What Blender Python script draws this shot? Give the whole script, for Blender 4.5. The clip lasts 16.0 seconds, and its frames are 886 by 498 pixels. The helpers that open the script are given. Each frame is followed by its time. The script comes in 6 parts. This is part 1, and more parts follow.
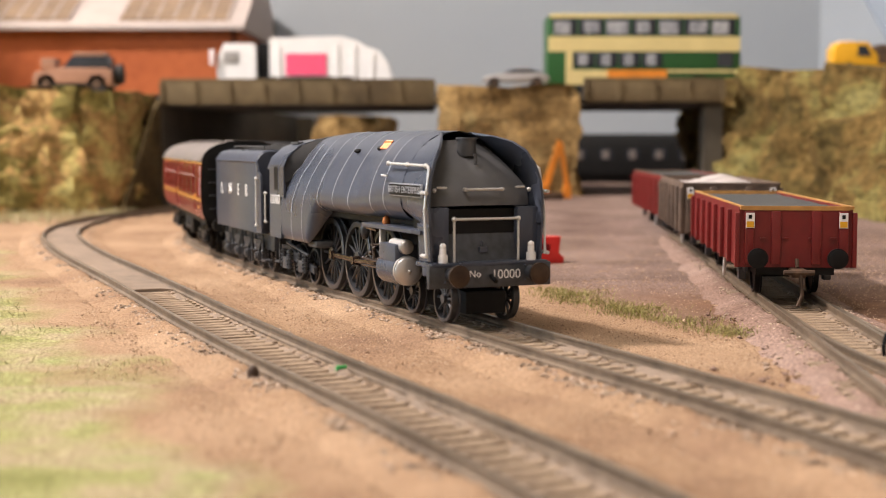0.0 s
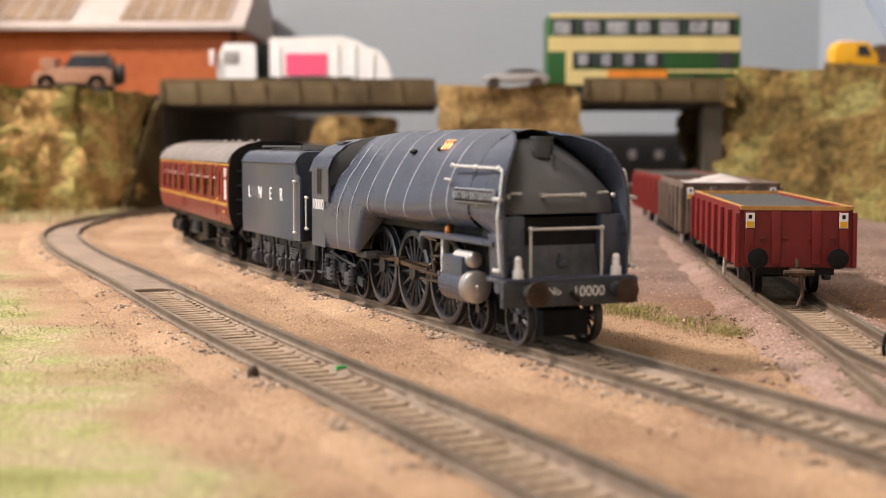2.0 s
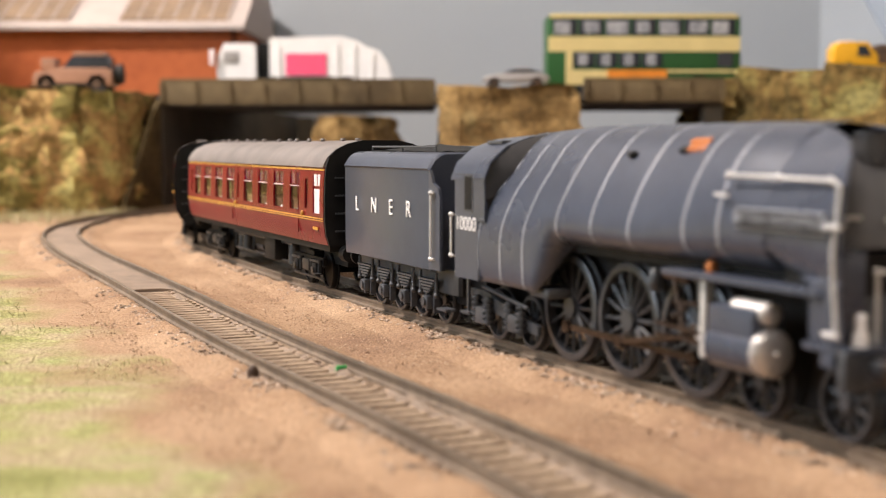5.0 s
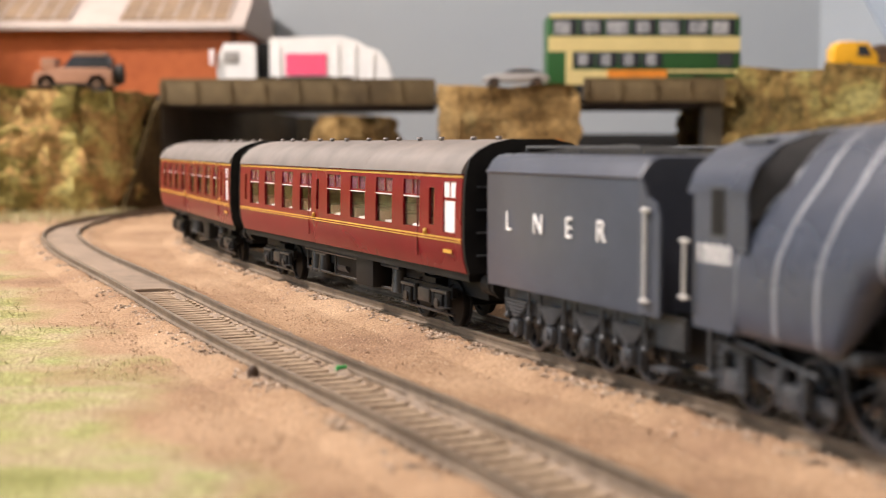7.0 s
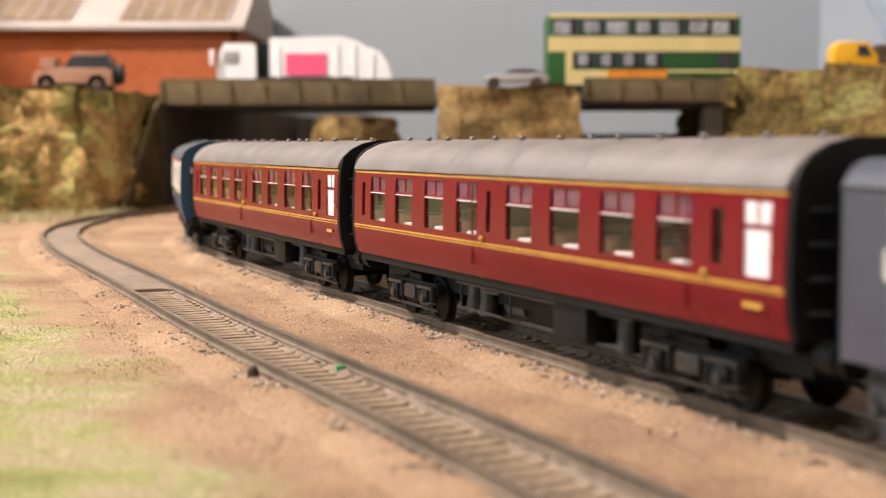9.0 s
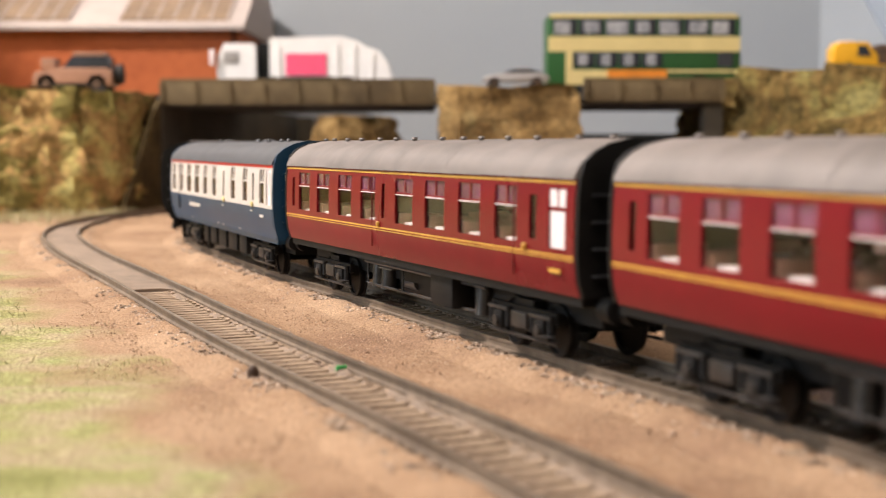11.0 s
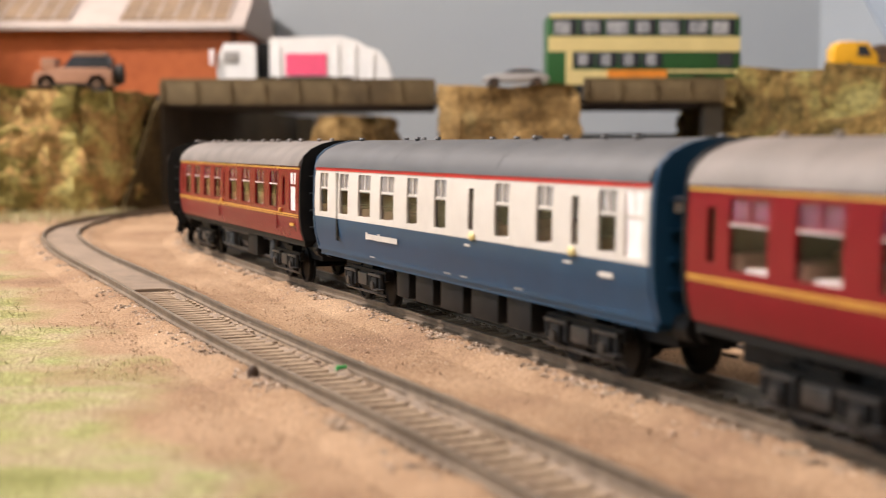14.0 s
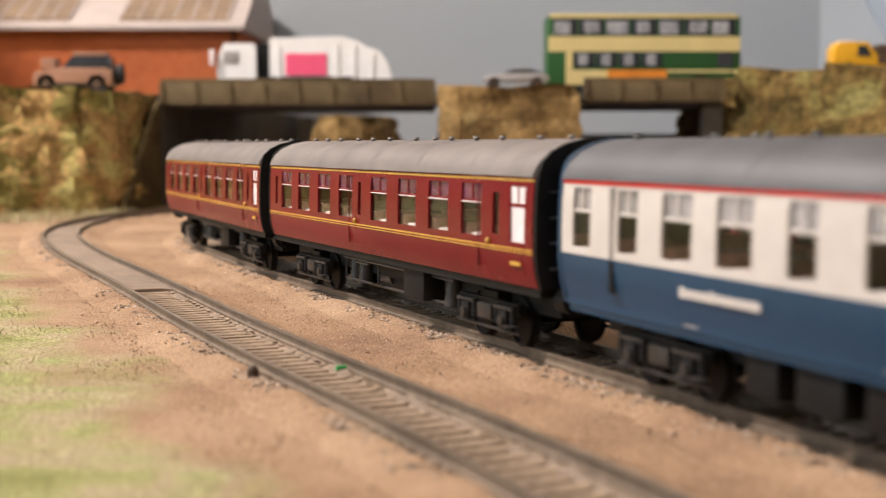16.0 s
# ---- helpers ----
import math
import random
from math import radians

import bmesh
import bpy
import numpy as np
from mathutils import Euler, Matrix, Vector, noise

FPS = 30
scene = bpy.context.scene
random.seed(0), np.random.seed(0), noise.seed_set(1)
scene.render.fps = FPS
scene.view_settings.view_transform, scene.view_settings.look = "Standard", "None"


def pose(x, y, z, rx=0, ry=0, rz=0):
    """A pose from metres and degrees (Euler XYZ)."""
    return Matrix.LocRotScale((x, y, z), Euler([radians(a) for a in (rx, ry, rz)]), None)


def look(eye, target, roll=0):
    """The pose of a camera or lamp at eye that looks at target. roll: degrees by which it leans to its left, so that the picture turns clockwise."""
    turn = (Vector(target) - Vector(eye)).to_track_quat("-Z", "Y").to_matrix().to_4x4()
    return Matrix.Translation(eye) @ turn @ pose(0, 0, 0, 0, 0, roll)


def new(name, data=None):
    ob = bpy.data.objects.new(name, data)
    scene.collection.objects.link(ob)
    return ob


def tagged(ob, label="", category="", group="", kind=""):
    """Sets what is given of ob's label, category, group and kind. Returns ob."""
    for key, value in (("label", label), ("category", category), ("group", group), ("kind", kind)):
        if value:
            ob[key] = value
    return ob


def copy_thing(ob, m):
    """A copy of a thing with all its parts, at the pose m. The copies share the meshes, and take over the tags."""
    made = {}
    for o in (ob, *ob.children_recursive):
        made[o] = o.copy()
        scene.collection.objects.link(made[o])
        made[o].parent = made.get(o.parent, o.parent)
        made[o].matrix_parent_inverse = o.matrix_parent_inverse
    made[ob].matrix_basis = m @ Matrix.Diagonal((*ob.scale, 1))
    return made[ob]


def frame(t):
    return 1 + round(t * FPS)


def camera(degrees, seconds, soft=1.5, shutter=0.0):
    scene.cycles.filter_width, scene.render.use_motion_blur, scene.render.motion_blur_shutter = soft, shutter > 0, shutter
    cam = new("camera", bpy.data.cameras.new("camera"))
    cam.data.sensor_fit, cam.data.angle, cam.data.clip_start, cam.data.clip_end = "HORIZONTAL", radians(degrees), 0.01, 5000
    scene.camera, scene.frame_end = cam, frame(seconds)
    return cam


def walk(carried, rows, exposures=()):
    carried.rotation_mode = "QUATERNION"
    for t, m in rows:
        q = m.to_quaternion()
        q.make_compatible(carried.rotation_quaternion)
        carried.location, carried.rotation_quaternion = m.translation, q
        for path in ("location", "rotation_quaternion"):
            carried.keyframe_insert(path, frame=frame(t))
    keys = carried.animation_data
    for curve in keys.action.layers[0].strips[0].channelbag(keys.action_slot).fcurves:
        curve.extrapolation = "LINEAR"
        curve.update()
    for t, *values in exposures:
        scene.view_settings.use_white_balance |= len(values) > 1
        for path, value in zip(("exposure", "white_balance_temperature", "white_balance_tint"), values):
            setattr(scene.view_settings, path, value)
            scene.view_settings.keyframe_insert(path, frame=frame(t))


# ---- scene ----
cam = camera(35.93, 16.0, soft=1.0, shutter=0.5)
cam.data.dof.use_dof = True
cam.data.dof.focus_distance = 0.405
cam.data.dof.aperture_fstop = 18.5
EYE = (0.0, 0.0, 0.0468)
walk(cam, [(0.0, pose(*EYE, 90 - 4.351, 0, 0)), (16.0, pose(*EYE, 90 - 4.351, 0, 0))], exposures=[(0.0, 0.0), (7.0, 0.02), (12.0, -0.02), (14.5, -0.09), (16.0, -0.22)])

# ---- world and lights: a hobby room with a ceiling lamp and added fill lamps ----
world = bpy.data.worlds.new("room_world")
world.use_nodes = True
world.node_tree.nodes["Background"].inputs[0].default_value = (0.9, 0.85, 0.8, 1)
world.node_tree.nodes["Background"].inputs[1].default_value = 0.05
scene.world = world


def area_lamp(name, eye, target, size, power, colour):
    data = bpy.data.lights.new(name, "AREA")
    data.shape, data.size, data.energy, data.color = "DISK", size, power, colour
    ob = new(name, data)
    ob.matrix_basis = look(eye, target)
    return ob


area_lamp("ceiling_spot", (-1.05, 0.80, 1.30), (0.0, 0.6, 0.0), 0.16, 56.0, (1.0, 0.875, 0.81))
# soft fill added from the left front to lift the train sides
area_lamp("ceiling_panel", (-0.45, -0.45, 1.60), (0.0, 0.8, 0.0), 0.7, 21.0, (1.0, 0.88, 0.83))

# bluish side fill and sheen, from a window assumed unseen in the west wall
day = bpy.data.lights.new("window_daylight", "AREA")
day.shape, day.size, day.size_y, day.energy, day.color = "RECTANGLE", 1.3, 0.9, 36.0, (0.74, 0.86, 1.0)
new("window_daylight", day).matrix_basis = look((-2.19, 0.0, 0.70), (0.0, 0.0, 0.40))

# ---- materials ----


def mat(name, colour, rough=0.5, metal=0.0, var=0.12, scale=300.0, bump=0.0, bump_scale=900.0, colour2=None, coat=0.0, spec=0.5):
    """Procedural surface: two scales of noise vary colour and roughness, and give relief. Scales are per metre."""
    m = bpy.data.materials.new(name)
    m.use_nodes = True
    nt = m.node_tree
    b = nt.nodes["Principled BSDF"]
    b.inputs["Metallic"].default_value = metal
    b.inputs["Coat Weight"].default_value = coat
    b.inputs["Specular IOR Level"].default_value = spec
    co = nt.nodes.new("ShaderNodeTexCoord")
    n1 = nt.nodes.new("ShaderNodeTexNoise")
    n1.inputs["Scale"].default_value, n1.inputs["Detail"].default_value = scale, 6
    n2 = nt.nodes.new("ShaderNodeTexNoise")
    n2.inputs["Scale"].default_value, n2.inputs["Detail"].default_value = scale * 0.13, 4
    for n in (n1, n2):
        nt.links.new(co.outputs["Object"], n.inputs["Vector"])
    add = nt.nodes.new("ShaderNodeMath")
    add.operation = "ADD"
    nt.links.new(n1.outputs["Fac"], add.inputs[0])
    nt.links.new(n2.outputs["Fac"], add.inputs[1])
    ramp = nt.nodes.new("ShaderNodeValToRGB")
    c2 = colour2 or tuple(min(1, c * (1 + var * 2)) for c in colour)
    c1 = colour if colour2 else tuple(c * (1 - var * 2) for c in colour)
    ramp.color_ramp.elements[0].position, ramp.color_ramp.elements[1].position = 0.36, 0.64
    ramp.color_ramp.elements[0].color, ramp.color_ramp.elements[1].color = (*c1, 1), (*c2, 1)
    half = nt.nodes.new("ShaderNodeMath")
    half.operation = "MULTIPLY"
    half.inputs[1].default_value = 0.5
    nt.links.new(add.outputs[0], half.inputs[0])
    nt.links.new(half.outputs[0], ramp.inputs["Fac"])
    nt.links.new(ramp.outputs["Color"], b.inputs["Base Color"])
    rr = nt.nodes.new("ShaderNodeMapRange")
    rr.inputs["To Min"].default_value, rr.inputs["To Max"].default_value = max(0.02, rough - 0.1), min(1, rough + 0.1)
    nt.links.new(n2.outputs["Fac"], rr.inputs["Value"])
    nt.links.new(rr.outputs[0], b.inputs["Roughness"])
    if bump:
        n3 = nt.nodes.new("ShaderNodeTexNoise")
        n3.inputs["Scale"].default_value, n3.inputs["Detail"].default_value = bump_scale, 5
        nt.links.new(co.outputs["Object"], n3.inputs["Vector"])
        bp = nt.nodes.new("ShaderNodeBump")
        bp.inputs["Strength"].default_value, bp.inputs["Distance"].default_value = 1.0, bump
        nt.links.new(n3.outputs["Fac"], bp.inputs["Height"])
        nt.links.new(bp.outputs["Normal"], b.inputs["Normal"])
    return m


def glass_mat(name, tint):
    m = bpy.data.materials.new(name)
    m.use_nodes = True
    b = m.node_tree.nodes["Principled BSDF"]
    b.inputs["Base Color"].default_value = (*tint, 1)
    b.inputs["Roughness"].default_value = 0.05
    b.inputs["Transmission Weight"].default_value = 1.0
    b.inputs["IOR"].default_value = 1.2
    return m


def patch_mat(name, stops, scale, bump, bump_scale, rough=0.95, speck=None):
    """Scatter material: broad patches between several colours, fine grain and relief; optional light specks."""
    m = bpy.data.materials.new(name)
    m.use_nodes = True
    nt = m.node_tree
    b = nt.nodes["Principled BSDF"]
    b.inputs["Roughness"].default_value = rough
    b.inputs["Specular IOR Level"].default_value = 0.15
    co = nt.nodes.new("ShaderNodeTexCoord")

    def tex(s, d, r=0.6):
        n = nt.nodes.new("ShaderNodeTexNoise")
        n.inputs["Scale"].default_value, n.inputs["Detail"].default_value, n.inputs["Roughness"].default_value = s, d, r
        nt.links.new(co.outputs["Object"], n.inputs["Vector"])
        return n
    big, fine = tex(scale, 8, 0.65), tex(bump_scale, 3)
    ramp = nt.nodes.new("ShaderNodeValToRGB")
    els = ramp.color_ramp.elements
    while len(els) < len(stops):
        els.new(0.5)
    for e, (p, c) in zip(els, stops):
        e.position, e.color = p, (*c, 1)
    nt.links.new(big.outputs["Fac"], ramp.inputs["Fac"])
    mix = nt.nodes.new("ShaderNodeMix")
    mix.data_type, mix.blend_type = "RGBA", "MULTIPLY"
    mix.inputs["Factor"].default_value = 1.0
    r2 = nt.nodes.new("ShaderNodeMapRange")
    r2.inputs["From Min"].default_value, r2.inputs["From Max"].default_value = 0.3, 0.7
    r2.inputs["To Min"].default_value, r2.inputs["To Max"].default_value = 0.48, 1.40
    nt.links.new(fine.outputs["Fac"], r2.inputs["Value"])
    nt.links.new(ramp.outputs["Color"], mix.inputs["A"])
    nt.links.new(r2.outputs[0], mix.inputs["B"])
    nt.links.new(mix.outputs["Result"], b.inputs["Base Color"])
    bp = nt.nodes.new("ShaderNodeBump")
    bp.inputs["Distance"].default_value = bump
    nt.links.new(fine.outputs["Fac"], bp.inputs["Height"])
    nt.links.new(bp.outputs["Normal"], b.inputs["Normal"])
    return m


SAND, SAND2 = (0.375, 0.243, 0.148), (0.46, 0.312, 0.197)
M = {
    "sand": patch_mat("sandy_scatter", [(0.32, (0.27, 0.165, 0.105)), (0.47, SAND), (0.66, SAND2)], 16, 0.0008, 1900),
    "yard": patch_mat("yard_grit", [(0.3, (0.20, 0.125, 0.095)), (0.5, (0.30, 0.205, 0.165)), (0.72, (0.37, 0.27, 0.22))], 16, 0.0006, 1300),
    "grassy": patch_mat("grass_scatter", [(0.28, (0.22, 0.22, 0.09)), (0.45, (0.36, 0.35, 0.17)), (0.58, (0.42, 0.36, 0.22)), (0.75, (0.36, 0.38, 0.18))], 22, 0.001, 900),
    "bank": patch_mat("bank_scatter", [(0.30, (0.10, 0.080, 0.022)), (0.42, (0.20, 0.165, 0.050)), (0.5, (0.34, 0.20, 0.080)), (0.58, (0.38, 0.31, 0.110)), (0.75, (0.40, 0.385, 0.155))], 26, 0.003, 200),
    # browner scatter, lowered further to offset lamp light on the right bank
    "dimmed_bank": patch_mat("dimmed_bank_scatter", [(0.30, (0.044, 0.030, 0.009)), (0.42, (0.088, 0.062, 0.019)), (0.5, (0.144, 0.090, 0.029)), (0.58, (0.160, 0.130, 0.042)), (0.75, (0.192, 0.172, 0.068))], 22, 0.003, 200),
    "dry_bank": patch_mat("dry_bank_scatter", [(0.30, (0.092, 0.055, 0.020)), (0.45, (0.202, 0.124, 0.046)), (0.58, (0.285, 0.184, 0.074)), (0.75, (0.304, 0.248, 0.110))], 34, 0.003, 300),
    "mossy": patch_mat("mossy_wall", [(0.30, (0.055, 0.038, 0.018)), (0.5, (0.10, 0.072, 0.034)), (0.7, (0.16, 0.12, 0.055))], 26, 0.002, 240),
    "sleeper": mat("dusty_sleeper", (0.15, 0.105, 0.07), 0.9, colour2=(0.34, 0.25, 0.165), scale=420, bump=0.0004, bump_scale=1500),
    "ballast": mat("dark_ballast", (0.05, 0.036, 0.026), 0.95, colour2=(0.15, 0.108, 0.075), scale=700, bump=0.0006, bump_scale=1400),
    "grain_dark": mat("dark_sand_grain", (0.20, 0.12, 0.07), 0.95, var=0.2, scale=900),
    "grain_mid": mat("sand_grain", (0.36, 0.235, 0.145), 0.95, var=0.15, scale=900),
    "grain_pale": mat("pale_sand_grain", (0.52, 0.385, 0.265), 0.9, var=0.15, scale=900),
    "chip_dark": mat("dark_ballast_chip", (0.22, 0.155, 0.11), 0.9, var=0.25, scale=900),
    "chip_mid": mat("ballast_chip", (0.36, 0.265, 0.195), 0.9, var=0.2, scale=900),
    "chip_pale": mat("pale_ballast_chip", (0.55, 0.43, 0.33), 0.85, var=0.15, scale=900),
    "rail": mat("rusty_rail", (0.095, 0.068, 0.045), 0.6, 0.2, colour2=(0.19, 0.14, 0.095), scale=300),
    "railtop": mat("worn_rail_head", (0.16, 0.125, 0.09), 0.4, 0.55, colour2=(0.30, 0.24, 0.18), scale=200),
    "grey": mat("battleship_grey_paint", (0.047, 0.055, 0.077), 0.29, var=0.05, scale=260, bump=0.00003, bump_scale=1500),
    "darkgrey": mat("dark_grey_paint", (0.052, 0.053, 0.056), 0.5, var=0.08),
    # grey lightened to stand for light falling on the smokebox front
    "front": mat("lit_front_grey", (0.085, 0.085, 0.088), 0.55, var=0.06, scale=260),
    # near black puts the shade between cab and casing into the colour
    "wedge": mat("wedge_shade_black", (0.016, 0.015, 0.015), 0.8, var=0.15, spec=0.2),
    "under": mat("dirty_underframe", (0.020, 0.018, 0.017), 0.4, var=0.35, scale=500),
    "frame": mat("grey_frame", (0.042, 0.045, 0.051), 0.42, var=0.2, scale=500),
    "black": mat("satin_black", (0.0055, 0.0053, 0.0053), 0.55, var=0.2, spec=0.22),
    "wheel": mat("wheel_grey", (0.050, 0.052, 0.057), 0.3, 0.3, var=0.15),
    "steel": mat("bright_steel", (0.62, 0.60, 0.58), 0.36, 0.7, var=0.06),
    "rod": mat("blackened_rod", (0.055, 0.036, 0.026), 0.22, 0.7, var=0.3),
    "brown_metal": mat("blackened_brass", (0.055, 0.034, 0.022), 0.38, 0.55, var=0.2),
    "copper": mat("polished_copper", (0.34, 0.11, 0.025), 0.45, 0.5, var=0.08),
    "stripe": mat("silver_lining", (0.30, 0.31, 0.34), 0.4, 0.2, var=0.05),
    "handrail": mat("pale_handrail", (0.55, 0.54, 0.52), 0.4, 0.3, var=0.06),
    "white": mat("white_paint", (0.78, 0.76, 0.74), 0.5, var=0.03),
    "maroon": mat("maroon_paint", (0.152, 0.0068, 0.0105), 0.28, var=0.05, scale=120, spec=0.25),
    "gold": mat("gold_lining", (0.55, 0.30, 0.045), 0.45, var=0.08),
    "roof": mat("weathered_roof", (0.115, 0.098, 0.088), 0.6, colour2=(0.20, 0.168, 0.15), scale=90, bump=0.00005),
    "darkroof": mat("grey_roof", (0.055, 0.056, 0.060), 0.55, colour2=(0.085, 0.085, 0.09), scale=90),
    "blue": mat("rail_blue_paint", (0.008, 0.041, 0.088), 0.36, var=0.06, scale=120),
    "ivory": mat("pale_grey_paint", (0.53, 0.48, 0.43), 0.45, var=0.03),
    "red": mat("signal_red", (0.55, 0.02, 0.015), 0.4, var=0.05),
    "glass": glass_mat("window_glass", (0.85, 0.85, 0.88)),
    "seat": mat("seat_cloth", (0.38, 0.19, 0.13), 0.8, var=0.2),
    "table": mat("table_plastic", (0.55, 0.46, 0.40), 0.6, var=0.1),
    "interior": mat("coach_interior", (0.10, 0.045, 0.028), 0.8, var=0.1),
    "vent_red": mat("tinted_vent_pane", (0.115, 0.030, 0.055), 0.22, var=0.15, scale=150),
    "vent_grey": mat("grey_vent_pane", (0.22, 0.20, 0.185), 0.25, var=0.12, scale=150),
    "panel": mat("dusty_infill", (0.16, 0.118, 0.085), 0.95, colour2=(0.255, 0.192, 0.14), scale=160, bump=0.0003),
    "frosted": mat("frosted_pane", (0.78, 0.70, 0.70), 0.3, var=0.02),
    "wagon": mat("wagon_maroon", (0.150, 0.0095, 0.0085), 0.45, var=0.1, scale=200, bump=0.00003),
    "wagon_gold": mat("wagon_yellow_band", (0.42, 0.21, 0.055), 0.5, var=0.12),
    "wagon_brown": mat("weathered_brown", (0.075, 0.05, 0.035), 0.75, colour2=(0.15, 0.10, 0.07), scale=180),
    "load": mat("dark_load", (0.045, 0.047, 0.046), 0.6, var=0.2, scale=700, bump=0.0003),
    "pile": mat("pale_stone_load", (0.38, 0.34, 0.32), 0.9, var=0.2, scale=900, bump=0.0007),
    "rust": mat("rusty_steel", (0.085, 0.05, 0.03), 0.7, 0.3, var=0.3),
    "brick": mat("orange_brick", (0.36, 0.085, 0.022), 0.85, colour2=(0.46, 0.12, 0.035), scale=120),
    "concrete": mat("bridge_concrete", (0.080, 0.054, 0.024), 0.9, colour2=(0.16, 0.115, 0.055), scale=60, bump=0.0006, bump_scale=400),
    # darker than the concrete of the bridges above
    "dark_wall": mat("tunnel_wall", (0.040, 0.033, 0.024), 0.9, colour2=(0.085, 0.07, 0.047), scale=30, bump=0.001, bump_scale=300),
    "tarmac": mat("tarmac", (0.06, 0.058, 0.055), 0.9, var=0.2),
    "roofsheet": mat("pale_roof_sheet", (0.42, 0.36, 0.33), 0.7, var=0.05, scale=60),
    "skylight": mat("amber_rooflight", (0.24, 0.165, 0.105), 0.5, var=0.15, scale=80),
    "bus_green": mat("bus_green", (0.018, 0.085, 0.022), 0.35, var=0.05),
    "bus_cream": mat("bus_cream", (0.62, 0.50, 0.22), 0.4, var=0.04),
    "orange": mat("digger_orange", (0.62, 0.20, 0.015), 0.5, var=0.1),
    "bronze": mat("bronze_car_paint", (0.40, 0.22, 0.15), 0.22, 0.35, var=0.05),
    "silver_car": mat("silver_car_paint", (0.38, 0.36, 0.35), 0.3, 0.4, var=0.05),
    "yellow": mat("van_yellow", (0.70, 0.36, 0.015), 0.4, var=0.05),
    "pink": mat("pink_panel", (0.80, 0.09, 0.19), 0.5, var=0.04),
    "view": mat("pale_window_view", (0.16, 0.17, 0.19), 0.3, colour2=(0.42, 0.42, 0.43), scale=220),
    "dark_glass": mat("dark_window", (0.03, 0.033, 0.04), 0.12, var=0.1),
    "tyre": mat("tyre_rubber", (0.018, 0.018, 0.018), 0.8, var=0.1),
    "tuft": patch_mat("tuft_fibre", [(0.3, (0.20, 0.19, 0.06)), (0.5, (0.34, 0.31, 0.12)), (0.7, (0.46, 0.39, 0.20))], 90, 0.0005, 900),
    "backdrop": mat("painted_backdrop", (0.30, 0.335, 0.365), 0.9, colour2=(0.33, 0.365, 0.395), scale=6),
    "backdrop2": mat("bright_backdrop", (0.42, 0.50, 0.60), 0.9, var=0.02, scale=6),
    "room": mat("room_plaster", (0.72, 0.68, 0.62), 0.9, var=0.02, scale=8),
    "wood": mat("baseboard_ply", (0.30, 0.20, 0.11), 0.7, var=0.15, scale=30),
}
# ---- mesh helpers ----


def thing(name, label, category, m=None, group="", kind=""):
    ob = new(name)
    ob.matrix_basis = m or Matrix()
    return tagged(ob, label, category, group, kind)


def finish(bm, name, material, sharp=35):
    bmesh.ops.recalc_face_normals(bm, faces=bm.faces)
    lim = radians(sharp)
    for f in bm.faces:
        f.smooth = True
    for e in bm.edges:
        e.smooth = len(e.link_faces) == 2 and e.calc_face_angle(0) < lim
    me = bpy.data.meshes.new(name)
    bm.to_mesh(me)
    bm.free()
    me.materials.append(M[material] if isinstance(material, str) else material)
    return me


def part(name, bm, material, parent, label="", kind=""):
    ob = new(name, finish(bm, name, material))
    ob.parent = parent
    return tagged(ob, label, kind=kind)


def solid(name, bm, material, label, category, m=None, group="", kind=""):
    ob = new(name, finish(bm, name, material))
    ob.matrix_basis = m or Matrix()
    return tagged(ob, label, category, group, kind)


def box(x0, x1, y0, y1, z0, z1, bevel=0.0, bm=None):
    bm = bm or bmesh.new()
    r = bmesh.ops.create_cube(bm, size=1.0, matrix=Matrix.Translation(((x0 + x1) / 2, (y0 + y1) / 2, (z0 + z1) / 2)) @ Matrix.Diagonal((abs(x1 - x0), abs(y1 - y0), abs(z1 - z0), 1)))
    if bevel:
        es = {e for v in r["verts"] for e in v.link_edges}
        bmesh.ops.bevel(bm, geom=list(es), offset=bevel, segments=2, affect="EDGES", profile=0.6)
    return bm


AX = {"x": Matrix.Rotation(radians(90), 4, "Y"), "y": Matrix.Rotation(radians(90), 4, "X"), "z": Matrix()}


def cyl(c, r, depth, axis="z", seg=16, r2=None, bm=None):
    bm = bm or bmesh.new()
    bmesh.ops.create_cone(bm, cap_ends=True, segments=seg, radius1=r, radius2=r if r2 is None else r2, depth=depth, matrix=Matrix.Translation(c) @ AX[axis])
    return bm


def ball(c, r, bm=None, sx=1, sy=1, sz=1, seg=10):
    bm = bm or bmesh.new()
    bmesh.ops.create_uvsphere(bm, u_segments=seg, v_segments=max(6, seg // 2 + 2), radius=r, matrix=Matrix.Translation(c) @ Matrix.Diagonal((sx, sy, sz, 1)))
    return bm


def bar(a, b, r, bm=None, seg=8):
    """A round bar from a to b."""
    bm = bm or bmesh.new()
    a, b = Vector(a), Vector(b)
    d = b - a
    m = Matrix.Translation((a + b) / 2) @ d.to_track_quat("Z", "Y").to_matrix().to_4x4()
    bmesh.ops.create_cone(bm, cap_ends=True, segments=seg, radius1=r, radius2=r, depth=d.length, matrix=m)
    return bm


def loft(rows, closed=False, caps=False, bm=None):
    bm = bm or bmesh.new()
    vs = [[bm.verts.new(p) for p in r] for r in rows]
    n = len(rows[0])
    for a, b in zip(vs, vs[1:]):
        for i in range(n if closed else n - 1):
            j = (i + 1) % n
            bm.faces.new((a[i], a[j], b[j], b[i]))
    if caps:
        for r in (vs[0], vs[-1]):
            bm.faces.new(r)
    return bm


